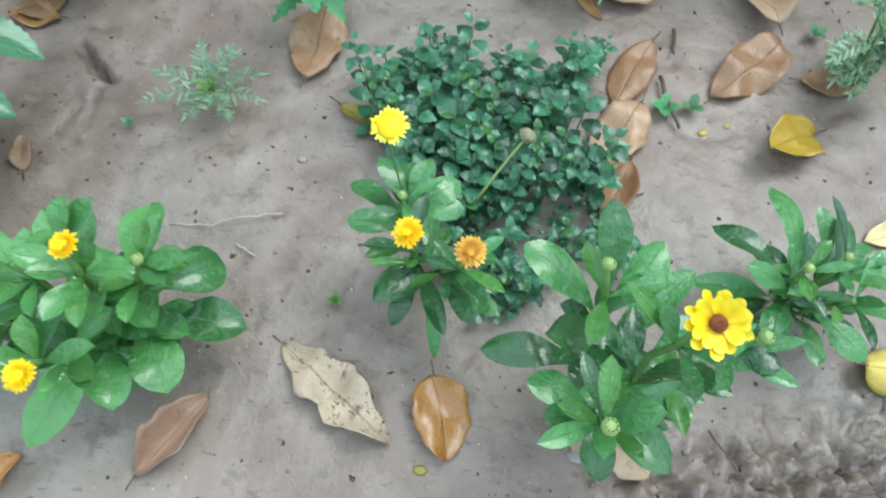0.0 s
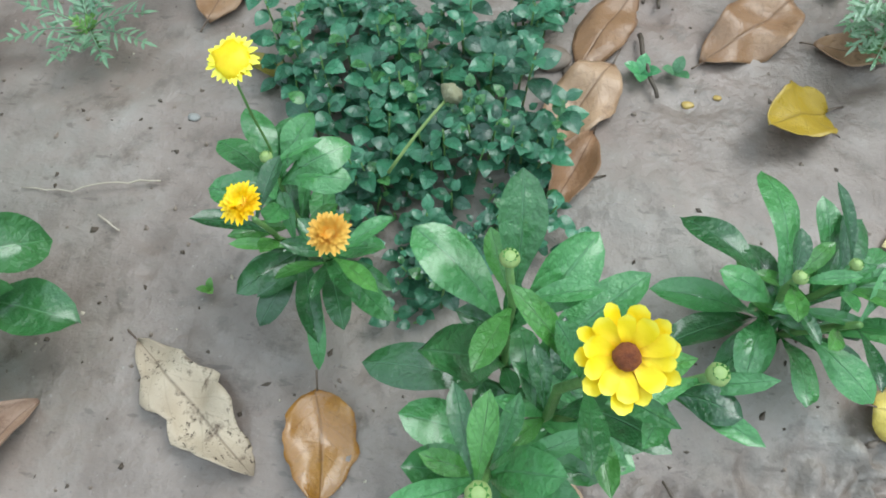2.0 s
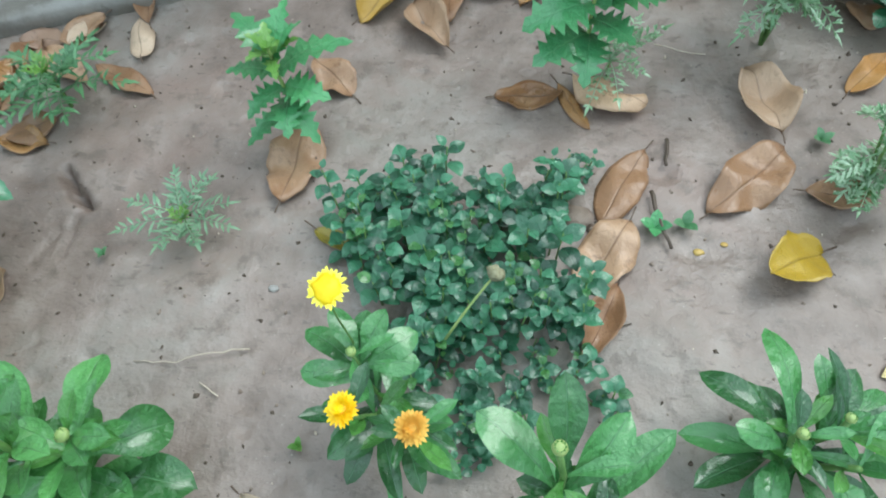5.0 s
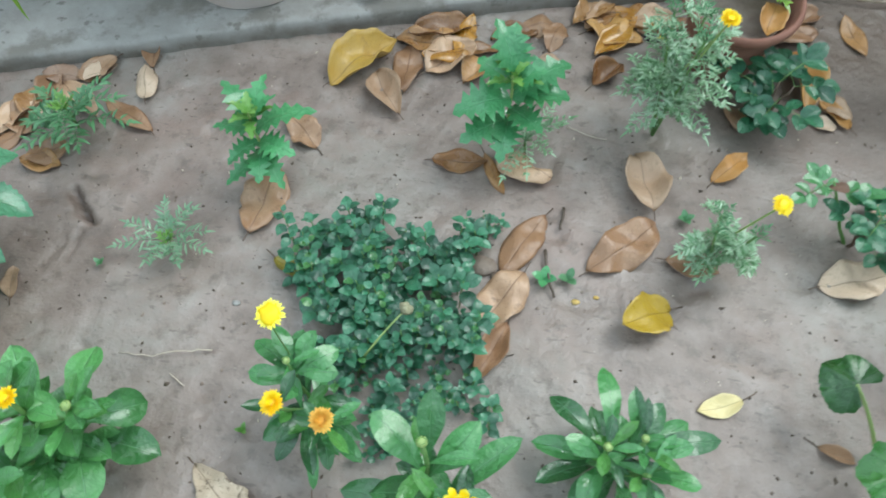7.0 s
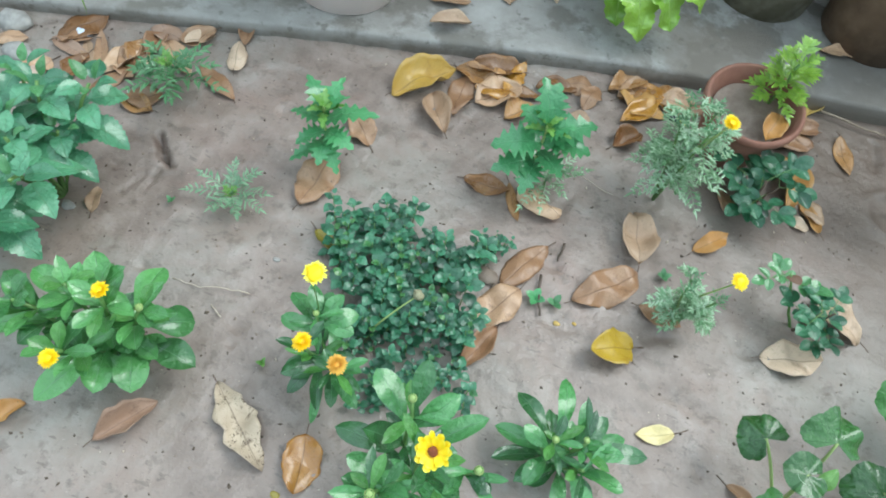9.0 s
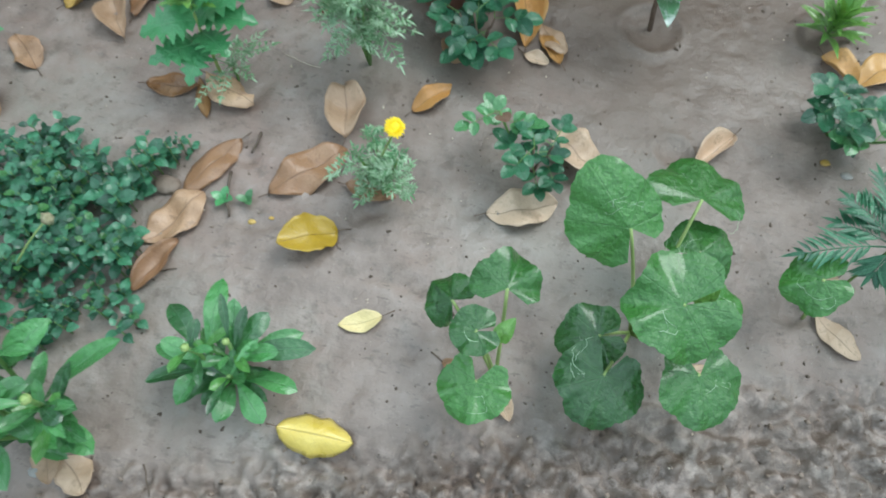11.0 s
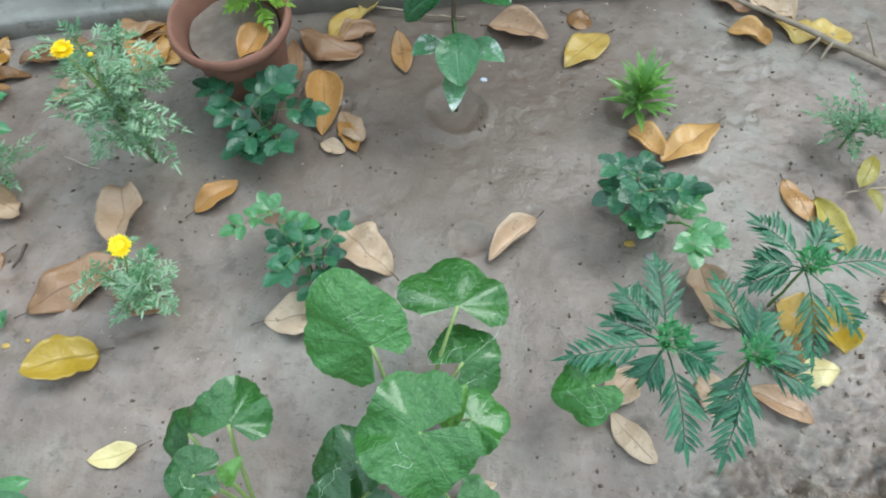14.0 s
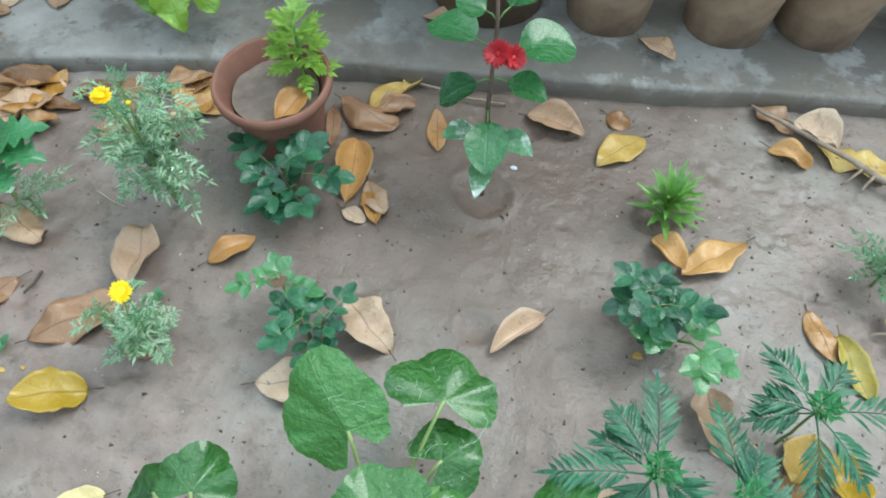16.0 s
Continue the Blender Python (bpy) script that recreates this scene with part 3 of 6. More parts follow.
def build_ledge():
    bm = bmesh.new()
    line = curb_line(0.03)
    rows = []
    for i, p in enumerate(line):
        d = (line[min(i + 3, len(line) - 1)] - line[max(i - 3, 0)]).normalized()
        back = Vector((-d.y, d.x, 0))
        top = ledge_top(p.x)
        wob = 0.006 * noise.noise((p.x * 9, p.y * 9, 0)) + 0.003 * noise.noise((p.x * 31, 4, 0))
        row = []
        for s, z in ((wob, -0.03), (wob, 0.3 * top), (0.001 + wob * 1.3, 0.80 * top), (0.006 + wob, 0.96 * top), (0.014 + wob, top), (0.10, top + 0.003), (0.25, top + 0.004), (0.5, top + 0.004), (0.82, top + 0.006), (0.82, -0.03)):
            q = p + back * s
            row.append(bm.verts.new((q.x, q.y, z + 0.0025 * noise.noise((q.x * 14, q.y * 14, z * 9)))))
        rows.append(row)
    for a, b in zip(rows, rows[1:]):
        for j in range(len(a) - 1):
            bm.faces.new((a[j], b[j], b[j + 1], a[j + 1]))
    bmesh.ops.recalc_face_normals(bm, faces=bm.faces)
    single("concrete_ledge", bm, M["concrete"], 0, 0, 0, "low grey concrete ledge with damp stains along the bed", "ledge", kind="structure")
    # added unseen wall, raised to 1.8 m to hold sky light off the ledge
    bm = bmesh.new()
    low = []
    for p, d in ((line[0], line[6] - line[0]), (line[-1], line[-1] - line[-7])):
        d.normalize()
        low.append((p + Vector((-d.y, d.x, 0)) * 0.85, p + Vector((-d.y, d.x, 0)) * 1.0))
    quads = [[bm.verts.new((q.x, q.y, z)) for q in (low[0][0], low[1][0], low[1][1], low[0][1])] for z in (-0.05, 1.8)]
    for k in range(4):
        bm.faces.new((quads[0][k], quads[0][(k + 1) % 4], quads[1][(k + 1) % 4], quads[1][k]))
    bm.faces.new(quads[1])
    bmesh.ops.recalc_face_normals(bm, faces=bm.faces)
    ob = single("wall_back", bm, M["concrete"], 0, 0, 0, "added plain plaster wall behind the pots, out of view, shades the ledge", "wall", kind="structure")
    for p in ob.data.polygons:
        p.use_smooth = False


build_ledge()

# ---- flowers ----


def flower(parent, centre, normal, radius, petals, material, disc_r, disc_material, layers=1, width=0.012, cup=0.25, name="flower", rng=random, label=""):
    """A daisy-like flower: its disc, and each petal as a piece of its own."""
    centre, normal = Vector(centre), Vector(normal).normalized()
    bm = bmesh.new()
    dome(bm, centre + normal * 0.002, disc_r, 0.45, normal, 0.12)
    head = part(name, bm, disc_material, parent, label)
    a = normal.orthogonal().normalized()
    b = normal.cross(a)
    for k in range(layers):
        for i in range(petals):
            t = 6.28318 * (i + 0.5 * k + rng.uniform(-0.18, 0.18)) / petals
            out = a * math.cos(t) + b * math.sin(t)
            r = radius * (1 - 0.16 * k) * rng.uniform(0.9, 1.05)
            leaf(head, centre + out * disc_r * 0.6 - normal * (0.003 - 0.002 * k), centre + out * r + normal * (radius * (cup * 0.5 + 0.12 * k) * rng.uniform(0.6, 1.2)), width * rng.uniform(0.72, 1.12), material, "petal", shape="petal", arch=-0.04, cup=cup, wave=0.05, n=9, m=4, up=normal, rng=rng, lean=rng.uniform(-16, 16))
    return head


def tousled_flower(parent, centre, normal, radius, material, core, rings=5, rng=random, cup=0.4, label="", disc_r=None):
    """A double flower head: several rings of short narrow petals round a core."""
    centre, normal = Vector(centre), Vector(normal).normalized()
    bm = bmesh.new()
    dome(bm, centre, disc_r or radius * 0.45, 0.5, normal, 0.25)
    head = part("flower", bm, core, parent, label)
    a = normal.orthogonal().normalized()
    b = normal.cross(a)
    for k in range(rings):
        bm = bmesh.new()
        count = 22 - 3 * k
        for i in range(count):
            t = 6.28318 * (i + 0.5 * (k % 2) + rng.uniform(-0.3, 0.3)) / count
            out = a * math.cos(t) + b * math.sin(t)
            r = radius * (1 - 0.15 * k) * rng.uniform(0.88, 1.06)
            blade(bm, centre + out * radius * 0.18, centre + out * r + normal * radius * (cup * (0.1 + 0.2 * k) + rng.uniform(-0.06, 0.08)), radius * 0.24, shape="petal", arch=0.04, cup=0.35, n=4, m=2, up=normal, rng=rng)
        part("petals", bm, material, head)
    return head


def bud(parent, at, r=0.009, rng=random):
    r *= 0.75
    bm = bmesh.new()
    dome(bm, at, r, 0.8, UP, 0.1)
    head = part("bud", bm, M["stem_pale"], parent, "closed round green flower bud")
    for i in range(9):
        t = 6.28318 * i / 9
        d = Vector((math.cos(t), math.sin(t), 0))
        leaf(head, Vector(at) + d * r * 0.7 - UP * r * 0.6, Vector(at) + d * r * 0.8 + UP * r * 0.95, r * 0.75, M["calendula_young"], "bract", shape="lance", arch=0.25, cup=0.2, n=4, m=2, rng=rng)
    return head


# ---- calendulas ----


def calendula(root, stems, tips, label, seed, width=0.036, fill=8, group="calendula plants", thick=0.0045, bare=(), green="calendula"):
    """stems: points that the shoots end in; tips: (shoot, height share of the base on it, x, y, z, width) of each large leaf."""
    rng = random.Random(seed)
    p = thing("calendula", root[0], root[1], label, "plant", group)
    ground = Vector((root[0], root[1], ground_z(*root) - 0.01))
    shoots = [bent(ground, Vector(e), 0.0, 6, 0.004, rng) for e in stems]
    for k, s in enumerate(shoots):
        slim = 0.5 if k in bare else 1.0
        stalk(p, s, thick * slim, thick * 0.66 * slim, M["stem_green"])
    for k, share, x, y, z, w in tips:
        s = shoots[k]
        at = s[max(0, min(6, round(share * 6)))]
        leaf(p, at, (x, y, z), w * 0.92, M[green], shape="spoon", arch=rng.uniform(0.08, 0.2), cup=rng.uniform(-0.15, 0.45), wave=rng.uniform(0.03, 0.09), n=14, m=6, lean=rng.uniform(-22, 22), rng=rng)
    for k, s in enumerate(shoots):
        if k in bare:
            continue
        for i in range(fill):
            t = 2.39996 * i + rng.uniform(0, 0.6) + k
            share = rng.choice((3, 4, 5, 5, 6))
            out = Vector((math.cos(t), math.sin(t), 0))
            reach = rng.uniform(0.026, 0.066)
            young = i >= fill - 3
            leaf(p, s[share] - UP * 0.006, s[share] + out * reach + UP * rng.uniform(0.008, 0.035), width * rng.uniform(0.36, 0.58), M["calendula_young" if young else green], shape="spoon", arch=0.08, cup=0.3, n=8, m=4, rng=rng, lean=rng.uniform(-15, 15))
        for i in range(fill // 2):
            t = 2.39996 * i * 1.7 + k * 2
            out = Vector((math.cos(t), math.sin(t), 0))
            leaf(p, s[2], s[2] + out * rng.uniform(0.05, 0.08) + UP * rng.uniform(-0.01, 0.03), width * rng.uniform(0.6, 0.85), M[green], shape="spoon", arch=0.12, cup=0.25, n=9, m=4, rng=rng)
    return p, shoots


R = random.Random(11)
main_calendula, _ = calendula((0.226, 0.236), [(0.201, 0.304, 0.228), (0.197, 0.164, 0.235), (0.250, 0.226, 0.318), (0.316, 0.240, 0.25)], [
    (0, 0.35, 0.098, 0.263, 0.090, 0.042), (0, 0.5, 0.150, 0.247, 0.205, 0.044), (0, 0.6, 0.132, 0.342, 0.185, 0.050),
    (0, 0.8, 0.203, 0.362, 0.250, 0.036), (0, 0.6, 0.262, 0.348, 0.200, 0.042), (0, 0.3, 0.318, 0.357, 0.120, 0.042),
    (1, 0.5, 0.140, 0.214, 0.160, 0.040), (1, 0.5, 0.272, 0.146, 0.145, 0.044), (1, 0.5, 0.214, 0.136, 0.120, 0.036),
    (2, 0.2, 0.320, 0.212, 0.075, 0.040), (2, 0.5, 0.310, 0.205, 0.205, 0.036), (3, 0.8, 0.345, 0.226, 0.225, 0.026),
    (1, 0.7, 0.150, 0.175, 0.205, 0.034), (1, 0.7, 0.245, 0.178, 0.235, 0.034), (2, 0.6, 0.285, 0.262, 0.22, 0.034),
], "bushy green calendula with one open yellow flower, in damp soil", 3, fill=9)
flower(main_calendula, (0.253, 0.221, 0.332), (-0.12, -0.35, 0.9), 0.0245, 10, M["petal_daisy"], 0.0066, M["disc"], 2, 0.0102, 0.2, rng=R, label="open yellow calendula flower with a maroon centre")
bud(main_calendula, (0.201, 0.304, 0.236), 0.009, R)
bud(main_calendula, (0.197, 0.162, 0.245), 0.010, R)
bud(main_calendula, (0.318, 0.239, 0.262), 0.009, R)

left_calendula, _ = calendula((-0.30, 0.27), [(-0.222, 0.285, 0.205), (-0.272, 0.275, 0.245), (-0.300, 0.180, 0.215), (-0.37, 0.29, 0.16), (-0.43, 0.24, 0.15)], [
    (0, 0.6, -0.268, 0.388, 0.120, 0.060), (0, 0.6, -0.180, 0.330, 0.100, 0.056), (0, 0.4, -0.155, 0.272, 0.060, 0.056),
    (0, 0.4, -0.222, 0.195, 0.070, 0.060), (2, 0.4, -0.270, 0.172, 0.080, 0.050), (2, 0.3, -0.338, 0.128, 0.085, 0.050),
    (2, 0.5, -0.320, 0.215, 0.160, 0.046), (1, 0.4, -0.385, 0.372, 0.120, 0.056), (1, 0.6, -0.325, 0.345, 0.170, 0.048),
    (3, 0.6, -0.395, 0.242, 0.130, 0.044), (3, 0.6, -0.440, 0.300, 0.140, 0.046), (4, 0.6, -0.490, 0.285, 0.120, 0.048),
    (4, 0.5, -0.480, 0.200, 0.090, 0.050), (4, 0.6, -0.400, 0.190, 0.110, 0.044), (0, 0.7, -0.215, 0.240, 0.150, 0.040), (1, 0.7, -0.245, 0.235, 0.200, 0.036),
], "broad-leaved green calendula with small yellow flowers, in damp soil", 5, width=0.048, fill=14, green="calendula_pale")
tousled_flower(left_calendula, (-0.259, 0.272, 0.262), (-0.1, -0.1, 1), 0.014, M["petal_orange"], M["petal_orange"], 4, R, 0.7, "small half-open orange flower")
tousled_flower(left_calendula, (-0.277, 0.167, 0.234), (0, -0.2, 1), 0.0145, M["petal"], M["petal"], 4, R, 0.6, "small half-open yellow flower")
stalk(left_calendula, bent((-0.300, 0.180, 0.19), (-0.277, 0.167, 0.230), 0, 4), 0.002, 0.002, M["stem_green"])
bud(left_calendula, (-0.222, 0.285, 0.21), 0.009, R)

right_calendula, _ = calendula((0.452, 0.366), [(0.421, 0.356, 0.140), (0.47, 0.375, 0.135), (0.478, 0.335, 0.12)], [
    (0, 0.6, 0.351, 0.428, 0.089, 0.034), (0, 0.7, 0.418, 0.476, 0.102, 0.034), (1, 0.6, 0.499, 0.437, 0.104, 0.034),
    (1, 0.5, 0.577, 0.401, 0.095, 0.036), (0, 0.3, 0.335, 0.373, 0.049, 0.034), (0, 0.3, 0.345, 0.318, 0.060, 0.036),
    (2, 0.5, 0.560, 0.345, 0.065, 0.036), (2, 0.5, 0.522, 0.295, 0.050, 0.036), (2, 0.4, 0.462, 0.282, 0.060, 0.034),
    (0, 0.5, 0.405, 0.292, 0.075, 0.034), (1, 0.7, 0.455, 0.440, 0.130, 0.030), (1, 0.7, 0.535, 0.380, 0.120, 0.030), (0, 0.7, 0.372, 0.366, 0.120, 0.030), (1, 0.4, 0.545, 0.430, 0.06, 0.034),
], "low green calendula in bud with narrow leaves", 7, width=0.032, fill=9)
bud(right_calendula, (0.421, 0.355, 0.15), 0.008, R)
bud(right_calendula, (0.468, 0.375, 0.142), 0.007, R)

mint_calendula, _ = calendula((0.022, 0.385), [(0.008, 0.392, 0.165), (0.026, 0.322, 0.21), (0.078, 0.316, 0.19), (-0.004, 0.415, 0.25)], [
    (0, 0.7, -0.055, 0.430, 0.125, 0.034), (0, 0.6, -0.055, 0.388, 0.115, 0.032), (0, 0.8, 0.066, 0.426, 0.150, 0.034), (0, 0.8, 0.072, 0.396, 0.145, 0.030), (0, 0.9, -0.022, 0.440, 0.165, 0.028), (0, 0.9, 0.035, 0.440, 0.170, 0.028),
    (0, 0.8, 0.012, 0.446, 0.150, 0.026), (0, 0.7, 0.010, 0.352, 0.140, 0.024), (0, 0.8, -0.030, 0.372, 0.150, 0.024), (2, 0.6, 0.110, 0.338, 0.150, 0.024),
    (2, 0.5, 0.085, 0.278, 0.120, 0.024), (1, 0.4, -0.020, 0.310, 0.080, 0.030), (1, 0.4, 0.060, 0.274, 0.090, 0.024), (2, 0.4, 0.118, 0.300, 0.09, 0.026), (1, 0.3, 0.000, 0.290, 0.06, 0.026), (2, 0.7, 0.100, 0.290, 0.16, 0.020), (1, 0.3, 0.050, 0.268, 0.02, 0.018),
], "calendula with yellow, orange and withered flowers beside a mint patch", 9, width=0.030, fill=7, thick=0.003, bare=(3,))
tousled_flower(mint_calendula, (-0.003, 0.420, 0.252), (-0.05, -0.25, 1), 0.0190, M["petal_light"], M["petal_orange"], 2, R, 0.2, "double lemon-yellow flower", 0.0142)
tousled_flower(mint_calendula, (0.024, 0.321, 0.234), (-0.25, -0.15, 1), 0.0155, M["petal_orange"], M["petal_orange"], 5, R, 0.5, "orange-yellow double flower")
tousled_flower(mint_calendula, (0.081, 0.315, 0.215), (0, -0.2, 1), 0.0162, M["petal_faded"], M["petal_faded"], 5, R, 0.75, "withered curled orange flower")
bud(mint_calendula, (0.008, 0.393, 0.172), 0.007, R)

# ---- mint patch ----
MINT = [(-0.080, 0.650), (-0.03, 0.672), (0.045, 0.712), (0.10, 0.678), (0.150, 0.646), (0.190, 0.690), (0.218, 0.740), (0.250, 0.735), (0.234, 0.690), (0.196, 0.625), (0.205, 0.59), (0.242, 0.52), (0.245, 0.43), (0.285, 0.41), (0.275, 0.365), (0.20, 0.40), (0.135, 0.325), (0.08, 0.35), (0.035, 0.42), (-0.01, 0.52), (-0.055, 0.585)]


def inside(x, y, poly):
    odd = False
    for (ax, ay), (bx, by) in zip(poly, poly[1:] + poly[:1]):
        if (ay > y) != (by > y) and x < ax + (y - ay) * (bx - ax) / (by - ay):
            odd = not odd
    return odd


def mint_leaf_mesh(material, seed):
    bm = bmesh.new()
    blade(bm, (0, 0, 0), (0.024, 0, 0.0), 0.0190, shape="ovate", arch=0.12, cup=0.12, teeth=6, m=4, rng=random.Random(seed))
    me = bpy.data.meshes.new("leaf")
    bm.to_mesh(me)
    bm.free()
    for p in me.polygons:
        p.use_smooth = True
    me.materials.append(material)
    return me


def build_mint():
    rng = random.Random(21)
    p = thing("mint_patch", 0.10, 0.55, "dense low patch of dark green mint over bare soil", "plant")
    meshes = [mint_leaf_mesh(M["mint"], i) for i in range(4)] + [mint_leaf_mesh(M["mint_young"], 9)]
    sprigs, tries = [], 0
    while len(sprigs) < 270 and tries < 9000:
        tries += 1
        x, y = rng.uniform(-0.1, 0.3), rng.uniform(0.31, 0.8)
        thin = noise.noise((x * 17, y * 17, 2)) < -0.22 or (0.10 < x < 0.17 and 0.40 < y < 0.50 and rng.random() < 0.85) or (y < 0.47 and rng.random() < 0.6)
        if inside(x, y, MINT) and not thin and all((x - a) ** 2 + (y - b) ** 2 > (0.0134 - 0.0040 * smooth(0.66, 0.72, y) * smooth(0.13, 0.2, x)) ** 2 for a, b, *_ in sprigs):
            arm = smooth(0.65, 0.72, y) * smooth(0.13, 0.2, x)
            tall = rng.uniform(0.02, 0.10) * (1 - 0.35 * arm) * (1 - 0.4 * smooth(0.5, 0.42, y))
            size = rng.uniform(0.62, 1.16) * (1 - 0.42 * arm) * (1 - 0.22 * smooth(0.52, 0.44, y))
            sprigs.append((x, y, tall, size))
    stems, spare = bmesh.new(), bmesh.new()
    made = 0
    home = HOME[p]
    for x, y, tall, size in sprigs:
        g = ground_z(x, y)
        top = Vector((x + rng.uniform(-0.008, 0.008), y + rng.uniform(-0.008, 0.008), g + tall))
        tube(stems, [(x, y, g - 0.004), (x * 0.5 + top.x * 0.5, y * 0.5 + top.y * 0.5, g + tall * 0.6), top], 0.0013, 0.0009, 4)
        turn = rng.uniform(0, 6.28)
        for level in range(3):
            z = -0.014 * level
            for s in range(2):
                t = turn + level * 1.57 + s * 3.1416 + rng.uniform(-0.18, 0.18)
                length = size * (0.017, 0.0265, 0.027)[level] * rng.uniform(0.85, 1.15)
                pitch = (0.34, 0.10, -0.08)[level] + rng.uniform(-0.16, 0.16)
                at = top + UP * z + Vector((math.cos(t), math.sin(t), 0)) * 0.003
                if at.z < g + 0.004:
                    continue
                m = Matrix.Translation(at) @ Euler((rng.uniform(-0.16, 0.16), -pitch, t)).to_matrix().to_4x4() @ Matrix.Scale(length / 0.024, 4)
                if made < 300 and level < 2 and y < 0.62:
                    ob = new("leaf", meshes[4 if level == 0 and rng.random() < 0.45 else rng.randrange(4)])
                    ob.parent = p
                    ob.matrix_basis = Matrix.Translation(-home) @ m
                    made += 1
                else:
                    d = m.to_3x3() @ Vector((0.024, 0, 0))
                    blade(spare, at, at + d, length * 0.76, shape="ovate", arch=0.10, cup=0.15, n=8, m=4, rng=rng, lean=rng.uniform(-20, 20))
    part("stem_tangle", stems, M["stem_green"], p, "thin green creeping stems")["kind"] = "stuff"
    part("small_leaves", spare, M["mint"], p, "small dark green mint leaves")["kind"] = "stuff"
    # a dry seed head among the leaves
    stalk(p, bent((0.085, 0.455, 0.06), (0.133, 0.507, 0.112), 0.004), 0.0018, 0.0014, M["stem_pale"], "dry_stalk", "straw-coloured dry stalk")
    bm = bmesh.new()
    dome(bm, (0.138, 0.513, 0.115), 0.010, 0.8, (0.4, 0.5, 0.8), 0.5)
    part("seed_head", bm, M["seed"], p, "dry straw-coloured seed head")


build_mint()

# ---- feathery and divided leaves ----


def frond(bm, base, tip, pairs, reach, width, lobes=0, rng=random, arch=0.12, point=0.7, pieces=None, loose=1.0):
    """A divided leaf: a rachis with paired leaflets; lobes: how many side lobes each leaflet has."""
    base, tip = Vector(base), Vector(tip)
    ax = tip - base
    length = ax.length
    ax.normalize()
    side = UP.cross(ax)
    side = side.normalized() if side.length > 0.05 else Vector((1, 0, 0))
    nor = ax.cross(side)
    line = [base + ax * (u * length) + nor * (length * arch * 4 * u * (1 - u)) for u in (i / 8 for i in range(9))]
    tube(bm, line, width * 0.16 + 0.0005, 0.0005, 4)
    for i in range(pairs):
        u = 0.22 + 0.74 * (i + 0.5) / pairs
        at = base + ax * (u * length) + nor * (length * arch * 4 * u * (1 - u))
        size = reach * math.sin(math.pi * min(0.97, 0.22 + 0.72 * u)) ** 0.8
        for s in (-1, 1):
            d = (side * s + ax * (point + loose * rng.uniform(-0.4, 0.45)) + nor * loose * rng.uniform(-0.35, 0.5)).normalized()
            end = at + d * size * rng.uniform(1 - 0.45 * loose, 1 + 0.2 * loose)
            if pieces is None:
                blade(bm, at, end, width, shape="lance", arch=0.05, cup=0.3, n=4, m=2, up=nor, rng=rng)
            else:
                pieces.append((at, end, nor))
            for k in range(lobes):
                for q in (-1, 1):
                    root = at.lerp(end, 0.35 + 0.5 * k / max(1, lobes))
                    dd = (d + q * ax * 0.75 + side * s * 0.1 + nor * rng.uniform(-0.1, 0.3)).normalized()
                    blade(bm, root, root + dd * size * 0.42, width * 0.75, shape="lance", arch=0.03, cup=0.2, n=2, m=2, up=nor, rng=rng)
    blade(bm, line[-2], line[-1] + ax * reach * 0.5, width * 1.1, shape="lance", arch=0.04, n=4, m=2, rng=rng)


def feathery(name, x, y, label, material, fronds, radius, height, pairs, reach, width, lobes, seed, category="plant", centre=None, low=0.0, group="", shoots=1, young=None, lift=0.03, loose=1.0, ends=()):
    """A plant of divided leaves that spread from one or more shoots."""
    rng = random.Random(seed)
    p = thing(name, x, y, label, category, group)
    g = HOME[p].z
    tops = []
    for k in range(shoots):
        t = k * 2.4 + seed
        off = 0.0 if shoots == 1 else radius * 0.35
        top = Vector((x + off * math.cos(t), y + off * math.sin(t), g + height * rng.uniform(0.8, 1.0)))
        if centre and k == 0:
            top = Vector(centre)
        tops.append(top)
        stalk(p, bent((x, y, g - 0.008), top, 0, 5, 0.002, rng), 0.0028, 0.0018, M["stem_green"])
    for i in range(fronds):
        top = tops[i % shoots]
        t = 2.39996 * i + rng.uniform(-0.3, 0.3)
        share = rng.uniform(0.34 if height > 0.2 else 0.25, 1.0) if height > 0.06 else 1.0
        base = Vector((x, y, g)).lerp(top, share)
        out = Vector((math.cos(t), math.sin(t), 0))
        r = radius * rng.uniform(0.65, 1.05) / (1.0 if shoots == 1 else 1.35) * (1.1 - 0.35 * share if height > 0.06 else 1)
        end = base + out * r + Vector((rng.uniform(-1, 1), rng.uniform(-1, 1), 0)) * r * 0.22 + UP * rng.uniform(low, lift)
        end.z = max(end.z, g + 0.012)
        if ends:
            base, end = Vector((x, y, g)).lerp(top, 0.9), Vector(ends[i])
        bm = bmesh.new()
        pieces = [] if lobes == 0 else None
        frond(bm, base, end, pairs, reach, width, lobes, rng, pieces=pieces, loose=loose, point=1.15 if ends else 0.7)
        spine = part("frond", bm, material, p)
        for a, b, nor in pieces or ():
            leaf(spine, a, b, width, material, "leaflet", shape="lance", arch=0.05, cup=0.3, n=4, teeth=5 if width > 0.008 else 0, m=2, up=nor, rng=rng)
    for top in tops:
        for i in range(4):
            t = i * 1.7 + seed
            bm = bmesh.new()
            frond(bm, top - UP * 0.004, top + Vector((math.cos(t), math.sin(t), 0.8)) * radius * 0.2, max(3, pairs - 2), reach * 0.55, width * 0.8, 0, rng, pieces=(pieces := []))
            spine = part("young_frond", bm, young or material, p)
            for a, b, nor in pieces:
                leaf(spine, a, b, width * 0.8, young or material, "leaflet", shape="lance", arch=0.05, cup=0.3, n=4, m=2, up=nor, rng=rng)
    return p, tops


